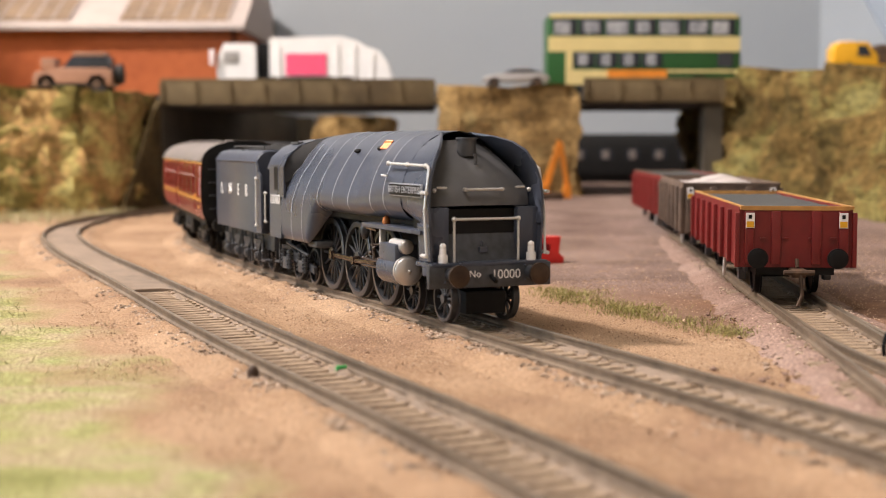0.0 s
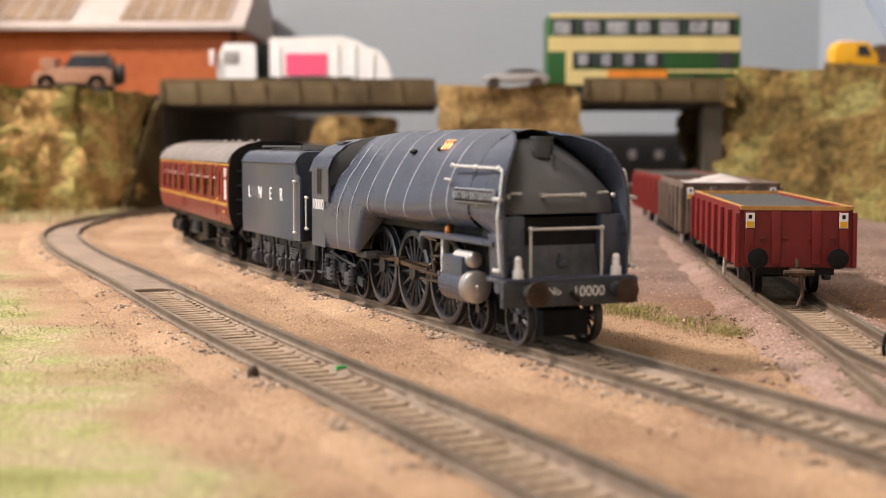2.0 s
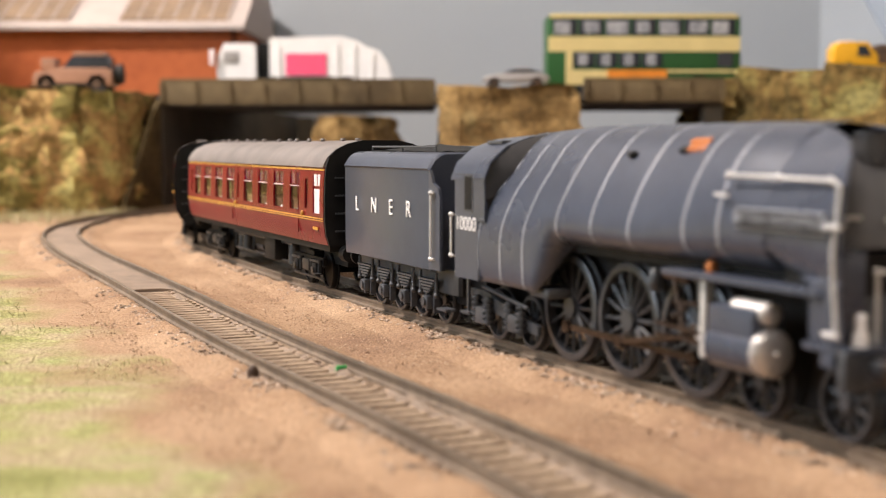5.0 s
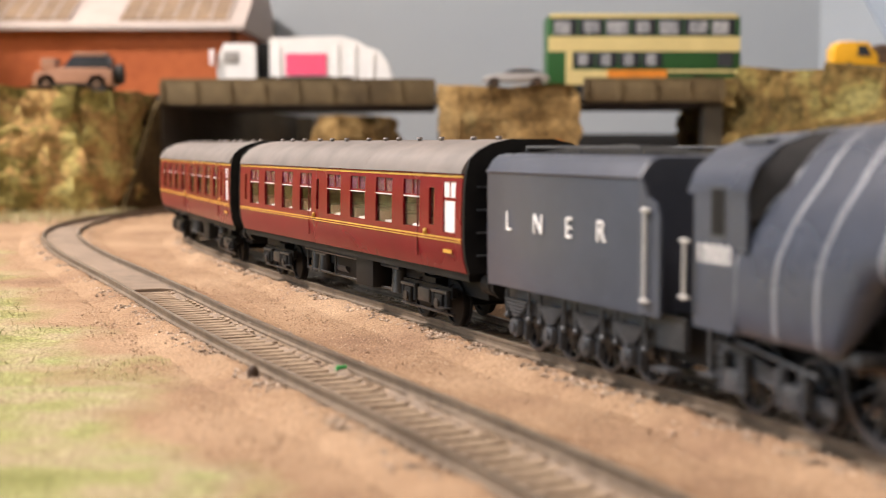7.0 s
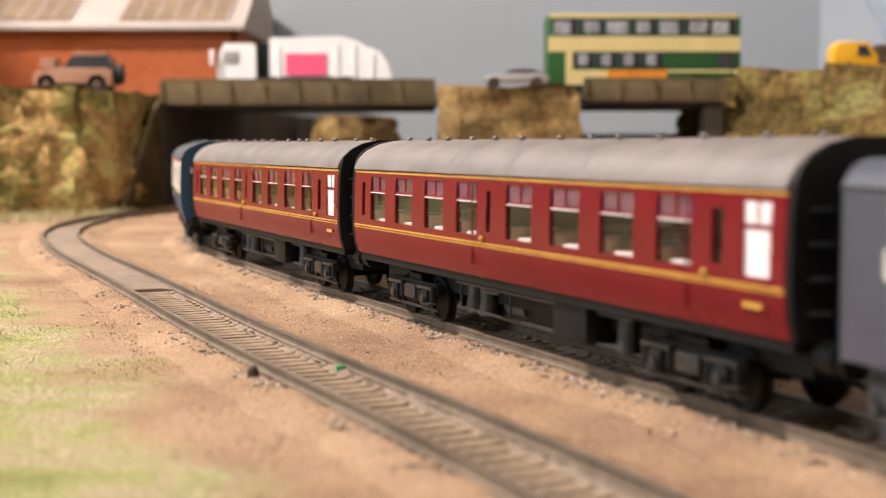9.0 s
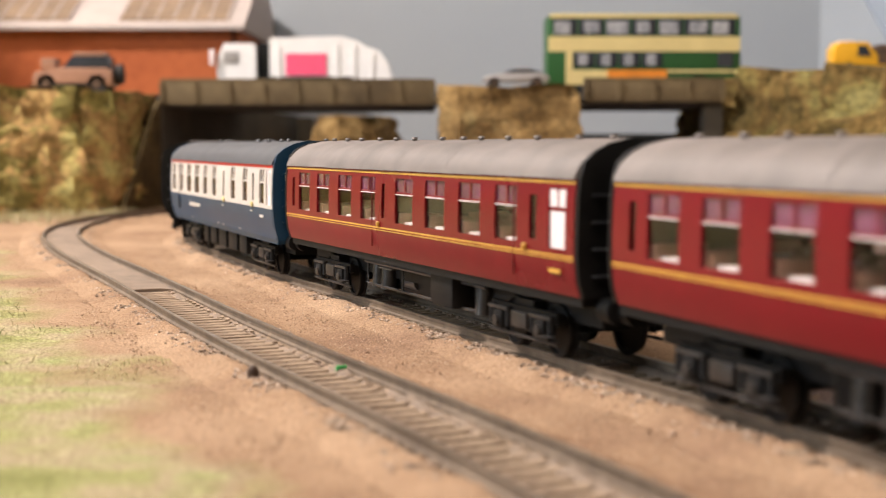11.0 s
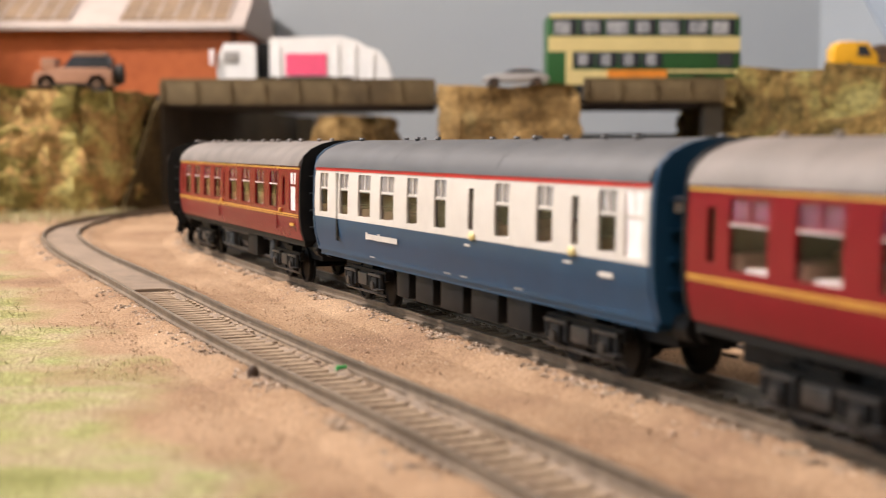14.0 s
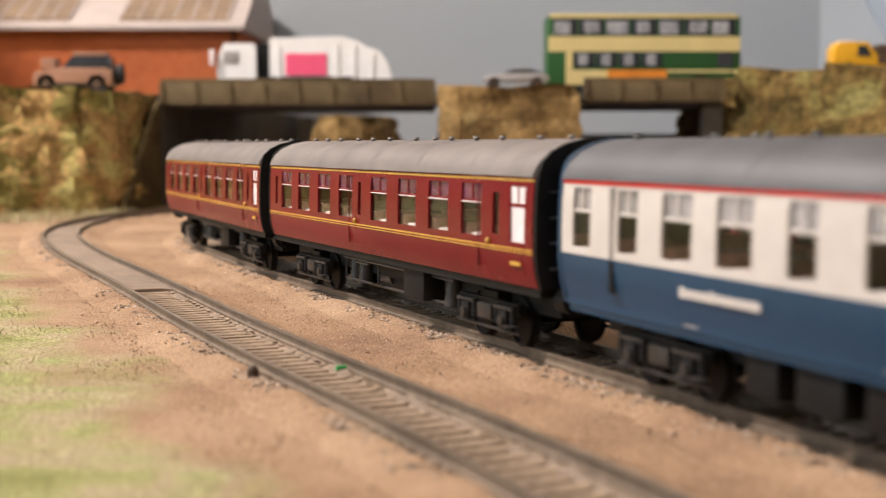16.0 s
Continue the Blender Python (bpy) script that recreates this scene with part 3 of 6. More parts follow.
solid("track_infill", infill, "panel", "dusty infill panel between the rails of the outer track", "panel", kind="structure")


def chip(vs, fs, x, y, z, r, rng):
    """One squat eight-sided stone."""
    i = len(vs)
    c = rng.uniform(0, 6.28)
    for k in range(4):
        rr = r * rng.uniform(0.7, 1.2)
        vs.append((x + rr * math.cos(c + k * 1.57), y + rr * math.sin(c + k * 1.57), z + rng.uniform(-0.3, 0.3) * r))
    vs += [(x, y, z + r * 0.5), (x, y, z - r * 0.8)]
    for k in range(4):
        fs += [(i + k, i + (k + 1) % 4, i + 4), (i + (k + 1) % 4, i + k, i + 5)]


def ballast_stones():
    """Loose chips over the sleeper ends and between the rails of the tracks."""
    rng = random.Random(4)
    vs, fs = [], []
    for line, s0, s1, n in ((MAIN, 0.0, 0.75, 6500), (FRONT, 0.0, 0.7, 6500), (SIDING, 0.0, 0.5, 1500), (BRANCH, 0.0, 0.3, 700)):
        for _ in range(n):
            s = rng.uniform(s0, s1)
            inner = rng.random() < 0.22
            o = rng.choice((-1, 1)) * (rng.uniform(0.0045, 0.0072) if inner else max(0.0100, rng.gauss(0.0132, 0.0020)))
            x, y, _ = line.at(s, o)
            if noise.noise((x * 55, y * 55, 6)) < rng.uniform(-0.7, 0.25):
                continue
            z = -0.0025 if inner else -0.0024 - 0.35 * max(0.0, abs(o) - 0.0145)
            chip(vs, fs, x, y, z + rng.uniform(-0.0003, 0.0001), rng.uniform(0.00028, 0.00075), rng)
    me = bpy.data.meshes.new("ballast_chips")
    me.from_pydata(vs, [], fs)
    shades = ("chip_dark", "chip_mid", "chip_mid", "chip_pale")
    for k in shades:
        me.materials.append(M[k])
    me.polygons.foreach_set("material_index", [(i // 8 * 7 + i // 24) % 4 for i in range(len(fs))])
    return tagged(new("ballast_chips", me), "loose dusty ballast chips over the sleeper ends", "ballast", kind="stuff")


ballast_stones()

# ---- the train: every vehicle has its own space, x forward, y to its left, z up from the rail head ----


def mirror_part(name, make, material, parent, label=""):
    for sgn in (-1, 1):
        part(name, make(sgn), material, parent, label)


def wheel_meshes(r, spokes, width=0.0022):
    """Tyre with flange, hub or disc, and one spoke; all turn about y."""
    bm = bmesh.new()
    seg = 28
    ring = []
    prof = [(r * 0.86, -width / 2), (r * 0.97, -width / 2), (r, -width / 2 + 0.0002), (r, width * 0.25), (r + 0.0006, width * 0.32), (r + 0.0006, width / 2), (r * 0.86, width / 2)]
    for i in range(seg):
        a = i / seg * 2 * math.pi
        ring.append([(q * math.cos(a), y, q * math.sin(a)) for q, y in prof])
    ring.append(ring[0])
    loft(ring, closed=True, bm=bm)
    bmesh.ops.remove_doubles(bm, verts=bm.verts, dist=1e-6)
    skin = "wheel" if spokes else "black"
    tyre = finish(bm, "wheel", skin)
    if spokes:
        hub = finish(cyl((0, 0, 0), r * 0.2, width * 1.1, "y", 14), "hub", skin)
        spoke = finish(bar((r * 0.15, 0, 0), (r * 0.90, 0, 0), 0.00042 if r > 0.008 else 0.0004, seg=5), "spoke", skin)
        return tyre, hub, spoke
    disc = cyl((0, 0, 0), r * 0.88, width * 0.4, "y", 20)
    return tyre, finish(disc, "disc", skin), None


WHEELS = {}


def wheel(parent, x, y, r, spokes):
    key = (r, spokes)
    if key not in WHEELS:
        WHEELS[key] = wheel_meshes(r, spokes)
    tyre, hub, spoke = WHEELS[key]
    ob = new("wheel", tyre)
    ob.parent = parent
    ob.matrix_basis = pose(x, y, r, 0, 0, 0 if y < 0 else 180)
    new("hub" if spokes else "disc", hub).parent = ob
    for i in range(spokes):
        sp = new("spoke", spoke)
        sp.parent, sp.matrix_basis = ob, pose(0, 0, 0, 0, 360 * i / spokes, 0)
    return ob


def casing_profile(x):
    """Half outline of the boiler casing at x: (y, z) from the crown down."""
    top = 0.0510 - 0.0014 * smooth01(-0.10, -0.140, x) - 0.0004 * smooth01(-0.05, -0.02, x)
    k = smooth01(-0.1075, -0.0985, x)  # 0: firebox with straight sides, 1: boiler tucked in below
    n = smooth01(-0.068, -0.036, x)  # fuller shoulders towards the smokebox
    rear = [(0, top), (0.0035, top - 0.0008), (0.0068, top - 0.0028), (0.0098, top - 0.0060), (0.0124, top - 0.0099), (0.0146, 0.0370), (0.0163, 0.0325), (0.0173, 0.0280), (0.0176, 0.0220), (0.0173, 0.0165), (0.0164, 0.0150)]
    fore = [(0, top), (0.0035, top - 0.0009), (0.0070, top - 0.0029), (0.0100, top - 0.0062), (0.0126, top - 0.0100), (0.0147, 0.0373), (0.0163, 0.0335), (0.0170, 0.0303), (0.0163, 0.0279), (0.0140, 0.0263), (0.0105, 0.0257)]
    nose = [(0, top), (0.0042, top - 0.0006), (0.0082, top - 0.0022), (0.0114, top - 0.0050), (0.0138, top - 0.0083), (0.0157, 0.0388), (0.0168, 0.0350), (0.0170, 0.0318), (0.0162, 0.0291), (0.0140, 0.0271), (0.0105, 0.0258)]
    fore = [(a[0] * (1 - n) + b[0] * n, a[1] * (1 - n) + b[1] * n) for a, b in zip(fore, nose)]
    return [(a[0] * (1 - k) + b[0] * k, a[1] * (1 - k) + b[1] * k) for a, b in zip(rear, fore)]


def casing_row(x, grow=0.0):
    p = casing_profile(x)
    q = [Vector((0, y, z)) for y, z in p]
    c = Vector((0, 0, 0.033))
    q = [v + (v - c).normalized() * grow for v in q]
    # finer rows between the outline's corners
    fine = []
    for a, b, d, e in zip([q[0]] + q, q, q[1:], q[2:] + [q[-1]]):
        for t in (0.0, 0.5):
            fine.append(0.5 * ((2 * b) + (d - a) * t + (2 * a - 5 * b + 4 * d - e) * t * t + (3 * b - a - 3 * d + e) * t ** 3))
    fine.append(q[-1])
    left = [(x, -v.y, v.z) for v in reversed(fine)]
    return left + [(x, v.y, v.z) for v in fine[1:]]


def band_row(x, lean, grow=0.00012):
    """A hoop over the casing; towards the cab the hoops lean forward at the crown."""
    base = casing_row(x, grow)
    out = []
    for i, (_, _, z) in enumerate(base):
        xx = x + lean * max(0.0, min(1.2, (z - 0.027) / 0.012))
        q = casing_row(xx, grow)[i]
        out.append(q)
    return out


MAIN_RODS = []


def locomotive():
    t = thing("steam_locomotive", "grey streamlined model steam locomotive with silver bands on the main track", "locomotive")
    xs = [-0.1340 + 0.001 * i for i in range(0, 110)]
    body = part("boiler_casing", loft([casing_row(x) for x in xs if x <= -0.0255]), "grey", t, "battleship grey boiler casing")
    for x, lean in ((-0.1339, 0.0072), (-0.1222, 0.0040), (-0.1110, 0.0030), (-0.0970, 0.0012), (-0.0822, 0.0), (-0.0680, 0.0), (-0.0493, 0.0), (-0.0388, 0.0)):
        part("boiler_band", loft([band_row(x + d, lean) for d in (-0.00035, 0.00035)]), "stripe", body, "thin silver boiler band")
    # cab: upright side sheets, arched roof, and a dark wedge front that runs into the casing
    arch = [(0.0178, 0.0394), (0.0163, 0.0430), (0.0121, 0.0465), (0.0060, 0.0486), (0.0, 0.0492)]
    full = [(-y, z) for y, z in arch] + [(y, z) for y, z in reversed(arch[:-1])]
    rf = loft([[(x, y, z + d) for y, z in full] for x, d in ((-0.1490, -0.0004), (-0.1400, 0.0), (-0.1298, 0.0002))])
    cab = part("cab", thicken(rf, Vector((0, 0, -0.0007))), "grey", t, "grey arched cab roof")
    part("cab_roof_hatch", box(-0.1420, -0.1340, -0.0115, -0.0075, 0.0470, 0.0479, 0.0003), "darkgrey", cab)
    part("cab_inside", box(-0.1455, -0.1330, -0.0140, 0.0140, 0.0150, 0.0390), "black", cab)
    for sgn in (-1, 1):
        sheet = box(-0.1470, -0.1303, sgn * 0.0173 - 0.0004, sgn * 0.0173 + 0.0004, 0.0290, 0.0400)
        box(-0.1470, -0.1338, sgn * 0.0173 - 0.0004, sgn * 0.0173 + 0.0004, 0.0150, 0.0290, bm=sheet)
        part("cab_side", sheet, "grey", cab)
        rim = box(-0.1414, -0.1366, sgn * 0.0177 - 0.0001, sgn * 0.0177 + 0.0001, 0.0311, 0.0397)
        part("window_rim", rim, "darkgrey", cab)
        part("cab_window", box(-0.1409, -0.1371, sgn * 0.0178 - 0.0001, sgn * 0.0178 + 0.0001, 0.0316, 0.0393), "black", cab, "dark cab side window")
    outer = [(0.0176, 0.0285), (0.0176, 0.0340)] + arch
    hoop = band_row(-0.1334, 0.0070, 0.0001)
    mid = len(hoop) // 2
    for sgn in (-1, 1):
        rows = []
        for y, z in outer:
            zz = min(z + 0.0008, hoop[mid][2])
            q = min((hoop[mid + sgn * i] for i in range(mid)), key=lambda p: abs(p[2] - zz))
            rows.append([(-0.1306, sgn * y, z), q])
        part("cab_spectacle", loft(rows), "wedge", cab, "dark wedge-shaped cab front")
    text_mesh("10000", 0.0047, "white", cab, pose(-0.1404, -0.01785, 0.0280, 90, 0, 0), "running_number", label="white running number")
    # smokebox wings: plates that carry the casing forward past the chimney
    edge = [(0.0503, -0.0270, 0.0050), (0.0494, -0.0200, 0.0080), (0.0478, -0.0135, 0.0108), (0.0455, -0.0100, 0.0130), (0.0420, -0.0086, 0.0149), (0.0380, -0.0080, 0.0162), (0.0330, -0.0077, 0.0168), (0.0300, -0.0076, 0.0167), (0.0264, -0.0075, 0.0166), (0.0256, -0.0075, 0.0166), (0.0220, -0.0075, 0.0164), (0.0166, -0.0075, 0.0162)]
    for sgn in (-1, 1):
        rows = []
        for z, xf, y in edge:
            xb = -0.0262 if z > 0.0260 else -0.0150
            yb = y
            if z > 0.0260:
                pr = casing_profile(-0.0262)
                for (ya, za), (yc, zc) in zip(pr, pr[1:]):
                    if za >= z >= zc:
                        yb = ya + (yc - ya) * (za - z) / max(1e-6, za - zc)
            xb = min(xb, xf - 0.0004)
            rows.append([(xb, sgn * yb, z), ((xb + xf) / 2, sgn * (y * 0.6 + yb * 0.4), z), (xf, sgn * y, z), (xf, sgn * (y - 0.0007), z - 0.0002), ((xb + xf) / 2, sgn * (y * 0.6 + yb * 0.4 - 0.0007), z - 0.0002), (xb, sgn * (yb - 0.0007), z - 0.0002)])
        part("smoke_wing", loft(rows, closed=True, caps=True), "grey", t, "curved smoke deflecting wing plate")
    # sloping front between the wings
    face = []
    for i in range(13):
        u = i / 12
        z = 0.0478 - 0.0172 * u
        x = -0.0265 + 0.0168 * math.sin(u * math.pi / 2) ** 0.9
        w = 0.0085 + 0.0065 * min(1, u * 1.4)
        face.append([(x - 0.0035 * (k / 6) ** 2, w * k / 6, z + 0.0004 * (1 - (k / 6) ** 2)) for k in range(-6, 7)])
    front = part("smokebox_front", loft(face), "front", t, "sloping smokebox front, its grey lightened to look lit")
    # solid block, its black standing for the dark inside the hollow
    part("recess", box(-0.0240, -0.0118, -0.0140, 0.0140, 0.0235, 0.0300), "black", t, "black block standing for the dark recess under the smokebox")
    for sgn in (-1, 1):
        part("cheek_plate", box(-0.0130, -0.0095, sgn * 0.0100, sgn * 0.0160, 0.0164, 0.0305, 0.0004), "grey", t)
    part("lower_front", prism([(-0.0150, 0.0164), (-0.0095, 0.0164), (-0.0122, 0.0244), (-0.0150, 0.0244)], -0.0098, 0.0098), "frame", t, "riveted lower front plate")
    rv = bmesh.new()
    for i in range(13):
        ball((-0.0122, -0.009 + 0.0015 * i, 0.0238), 0.00024, rv, seg=6)
    part("rivet_row", rv, "grey", t, kind="stuff")
    chim = cyl((-0.0205, 0, 0.0462), 0.0026, 0.0048, seg=24)
    cyl((-0.0205, 0, 0.0486), 0.0029, 0.0005, seg=24, bm=chim)
    part("chimney", chim, "darkgrey", t, "short dark grey chimney")
    part("door_dart", bar((-0.0150, 0, 0.0445), (-0.0148, 0, 0.0415), 0.0005), "darkgrey", t)
    # platform and buffer beam
    part("running_plate", box(-0.0160, -0.0050, -0.0168, 0.0168, 0.0152, 0.0164, 0.0002), "grey", t)
    part("buffer_beam", box(-0.0068, -0.0050, -0.0176, 0.0176, 0.0098, 0.0160, 0.0003), "frame", t)
    text_mesh("10000", 0.0034, "white", t, pose(-0.00495, 0.0044, 0.0130, 90, 0, 90), "beam_number", label="white number on the buffer beam")
    text_mesh("No", 0.0026, "white", t, pose(-0.00495, -0.0046, 0.0133, 90, 0, 90), "beam_number", label="white number sign on the buffer beam")
    for sgn in (-1, 1):
        y = sgn * 0.0115
        b = cyl((-0.0040, y, 0.0134), 0.0018, 0.0032, "x")
        cyl((-0.0015, y, 0.0134), 0.0012, 0.0036, "x", bm=b)
        bf = part("buffer", b, "frame", t)
        head = cyl((0.0003, y, 0.0134), 0.0029, 0.0009, "x", 24)
        ball((0.0006, y, 0.0134), 0.0027, head, 0.16, seg=16)
        part("buffer_head", head, "brown_metal", bf, "brown metal buffer head")
        for q in ((0.0017, 0.0019), (0.0017, -0.0019), (-0.0017, 0.0019), (-0.0017, -0.0019)):
            part("bolt", ball((-0.0049, y + q[0], 0.0134 + q[1]), 0.0003, seg=6), "grey", bf)
        lamp = cyl((-0.0072, sgn * 0.0128, 0.0174), 0.0013, 0.0020, seg=12)
        cyl((-0.0072, sgn * 0.0128, 0.0192), 0.0009, 0.0018, seg=12, bm=lamp)
        ball((-0.0072, sgn * 0.0128, 0.0206), 0.0009, lamp)
        part("head_lamp", lamp, "white", t, "small white head lamp on the buffer beam")
        # front handrail stanchions and curved side rails
        r = bar((-0.0078, sgn * 0.0093, 0.0164), (-0.0078, sgn * 0.0093, 0.0275), 0.00035)
        ball((-0.0078, sgn * 0.0093, 0.0275), 0.0007, r)
        part("stanchion", r, "handrail", t, "pale handrail stanchion")
        h = bar((-0.0365, sgn * 0.0163, 0.0418), (-0.0105, sgn * 0.0157, 0.0414), 0.00036)
        bar((-0.0105, sgn * 0.0157, 0.0414), (-0.0088, sgn * 0.0160, 0.0405), 0.00036, h)
        bar((-0.0088, sgn * 0.0160, 0.0405), (-0.0086, sgn * 0.0174, 0.0300), 0.00036, h)
        bar((-0.0086, sgn * 0.0174, 0.0300), (-0.0076, sgn * 0.0172, 0.0178), 0.00036, h)
        for q in ((-0.0365, 0.0163, 0.0418), (-0.0235, 0.0160, 0.0416), (-0.0115, 0.0157, 0.0414)):
            ball((q[0], sgn * q[1], q[2]), 0.0007, h)
        for z in (0.0345, 0.0182):
            bar((-0.0100, sgn * 0.0176, z), (-0.0066, sgn * 0.0176, z), 0.0005, h)
        part("handrail", h, "handrail", t, "pale wire handrail")
        part("step_rail", bar((-0.0395, sgn * 0.0172, 0.0385), (-0.0355, sgn * 0.0172, 0.0383), 0.0003), "handrail", t)
        npl = part("nameplate", box(-0.0330, -0.0105, sgn * 0.0172 - 0.0003, sgn * 0.0172 + 0.0003, 0.0331, 0.0366, 0.0002), "stripe", t, "nameplate with raised letters")
        part("plate_field", box(-0.0326, -0.0109, sgn * 0.0173 - 0.0003, sgn * 0.0173 + 0.0003, 0.0334, 0.0363), "black", npl)
        if sgn < 0:
            text_mesh("BRITISH ENTERPRISE", 0.0026, "stripe", npl, pose(-0.02175, -0.0177, 0.03485, 90, 0, 0), "name_lettering", label="silver name lettering")
        part("whistle", ball((-0.0775, sgn * 0.0102, 0.0450), 0.0012, sx=1.4, sz=0.6), "black", t)
        cc = bmesh.new()
        for i in range(3):
            bar((-0.0580 + 0.0020 * i, sgn * 0.0078, 0.0478), (-0.0580 + 0.0020 * i, sgn * 0.0100, 0.0454), 0.0007, cc)
        bar((-0.0592, sgn * 0.0084, 0.0474), (-0.0530, sgn * 0.0084, 0.0473), 0.0006, cc)
        part("safety_valve", cc, "copper", t, "polished copper valve fittings")
        part("valve_pocket", ball((-0.0598, sgn * 0.0090, 0.0458), 0.0016, sx=1.5, sz=0.6), "black", t)
    part("front_rail", bar((-0.0078, -0.0093, 0.0275), (-0.0078, 0.0093, 0.0275), 0.00036), "handrail", t, "pale front handrail")
    fr = bar((-0.0090, -0.0053, 0.0352), (-0.0090, 0.0053, 0.0352), 0.00036)
    for sgn in (-1, 1):
        bar((-0.0105, sgn * 0.0053, 0.0352), (-0.0090, sgn * 0.0053, 0.0352), 0.0005, fr)
        bar((-0.0112, sgn * 0.0100, 0.0356), (-0.0112, sgn * 0.0128, 0.0357), 0.0003, fr)
        ball((-0.0105, sgn * 0.0138, 0.0350), 0.0006, fr)
    part("face_rail", fr, "handrail", t, "pale smokebox handrail")
    lh = box(-0.0110, -0.0096, -0.0011, 0.0011, 0.0186, 0.0200)
    bar((-0.0108, 0, 0.0170), (-0.0110, 0, 0.0215), 0.0004, lh)
    part("lamp_iron", lh, "grey", t)
    part("coupling_hook", bar((-0.0050, 0, 0.0128), (-0.0020, 0, 0.0115), 0.0006), "black", t)
    # footplate side valance, slide bars and cylinders
    part("frame", box(-0.1450, -0.0150, -0.0060, 0.0060, 0.0060, 0.0250), "black", t, "black main frame")
    part("bogie_frame", box(-0.0440, -0.0080, -0.0058, 0.0058, 0.0025, 0.0085, 0.0004), "black", t)
    for sgn in (-1, 1):
        y = sgn * 0.0150
        part("footplate", box(-0.0560, -0.0120, min(sgn * 0.0105, sgn * 0.0172), max(sgn * 0.0105, sgn * 0.0172), 0.0234, 0.0246, 0.0002), "grey", t)
        part("inner_casing", box(-0.1000, -0.0200, min(sgn * 0.004, sgn * 0.0108), max(sgn * 0.004, sgn * 0.0108), 0.0240, 0.0300), "black", t)
        c = cyl((-0.0330, y, 0.0128), 0.0042, 0.0125, "x", 28)
        box(-0.0392, -0.0268, y - 0.0034, y + 0.0034, 0.0128, 0.0200, 0.0008, bm=c)
        cb = part("cylinder", c, "grey", t, "grey outside cylinder")
        d = cyl((-0.0262, y, 0.0128), 0.0041, 0.0012, "x", 28)
        ball((-0.0256, y, 0.0128), 0.0039, d, 0.28, seg=20)
        ball((-0.0246, y, 0.0128), 0.0006, d, seg=8)
        part("cylinder_cover", d, "steel", cb, "bright steel cylinder cover")
        v = cyl((-0.0300, y + sgn * 0.0004, 0.0193), 0.0020, 0.0090, "x", 20)
        ball((-0.0255, y + sgn * 0.0004, 0.0193), 0.0019, v, 0.3, seg=14)
        part("valve_cover", v, "steel", cb, "bright steel valve cover")
        part("front_step", box(-0.0120, -0.0090, min(sgn * 0.0135, sgn * 0.0166), max(sgn * 0.0135, sgn * 0.0166), 0.0128, 0.0152, 0.0003), "grey", t)
        sb = bar((-0.0610, y, 0.0140), (-0.0390, y, 0.0132), 0.0004)
        bar((-0.0610, y, 0.0118), (-0.0390, y, 0.0120), 0.0004, sb)
        part("slide_bar", sb, "rod", t)
        br = box(-0.0455, -0.0441, y - 0.0008, y + 0.0008, 0.0095, 0.0236, 0.0002)
        part("gear_bracket", br, "handrail", t, "pale bracket for the valve gear")
        part("oil_lamp", ball((-0.0448, y - sgn * 0.0012, 0.0252), 0.0012, sz=1.5), "copper", t, "copper lubricator")
        link = bar((-0.0560, y - sgn * 0.001, 0.0225), (-0.0530, y - sgn * 0.001, 0.0120), 0.0006)
        bar((-0.0560, y - sgn * 0.001, 0.0180), (-0.0400, y - sgn * 0.001, 0.0190), 0.0004, link)
        bar((-0.0590, y - sgn * 0.001, 0.0230), (-0.0510, y - sgn * 0.001, 0.0226), 0.0008, link)
        for q in range(5):
            ball((-0.0585 + q * 0.003, y - sgn * 0.0006, 0.0140 + 0.0016 * (q % 3)), 0.0007, link, seg=6)
        part("valve_gear", link, "rod", t, "blackened valve gear rods")
        part("injector", ball((-0.0640, y - sgn * 0.002, 0.0215), 0.0016, sx=0.9, sz=1.6), "frame", t)
        # trailing frame under the cab: a low slanting beam with coil springs, boxes and a step
        ys, yo = sgn * 0.0126, sgn * 0.0140
        tf = prism([(-0.1480, 0.0118), (-0.1480, 0.0098), (-0.1300, 0.0066), (-0.1120, 0.0044), (-0.1120, 0.0066), (-0.1290, 0.0096), (-0.1390, 0.0120)], ys - 0.0005, ys + 0.0005)
        part("trailing_frame", tf, "frame", t)
        part("trailing_rail", bar((-0.1385, yo, 0.0132), (-0.1150, yo, 0.0104), 0.0005), "frame", t)
        for q in (-0.1390, -0.1215):
            part("axlebox", box(q - 0.0022, q + 0.0022, yo - 0.0010, yo + 0.0010, 0.0042, 0.0082, 0.0004), "frame", t)
            for e in (-0.0032, 0.0032):
                coil = cyl((q + e, yo, 0.0075), 0.0007, 0.0068, seg=8)
                for k in range(5):
                    cyl((q + e, yo, 0.0050 + 0.0013 * k), 0.0013, 0.0006, seg=10, bm=coil)
                part("coil_spring", coil, "frame", t, "grey coil spring")
        part("cab_step", box(-0.1490, -0.1440, yo - 0.0014, yo + 0.0014, 0.0058, 0.0064), "frame", t)
        part("step_bracket", box(-0.1472, -0.1464, yo - 0.0004, yo + 0.0004, 0.0064, 0.0150), "frame", t)
        part("valance", box(-0.1130, -0.1040, min(sgn * 0.0070, sgn * 0.0150), max(sgn * 0.0070, sgn * 0.0150), 0.0135, 0.0158, 0.0008), "darkgrey", t)
        for x in (-0.1037, -0.0797, -0.0557):
            wheel(t, x, sgn * 0.0088, 0.0117, 16)
        for x in (-0.0357, -0.0140):
            wheel(t, x, sgn * 0.0088, 0.0063, 10)
        for x in (-0.1390, -0.1215):
            wheel(t, x, sgn * 0.0088, 0.0062, 10)
    rods = []
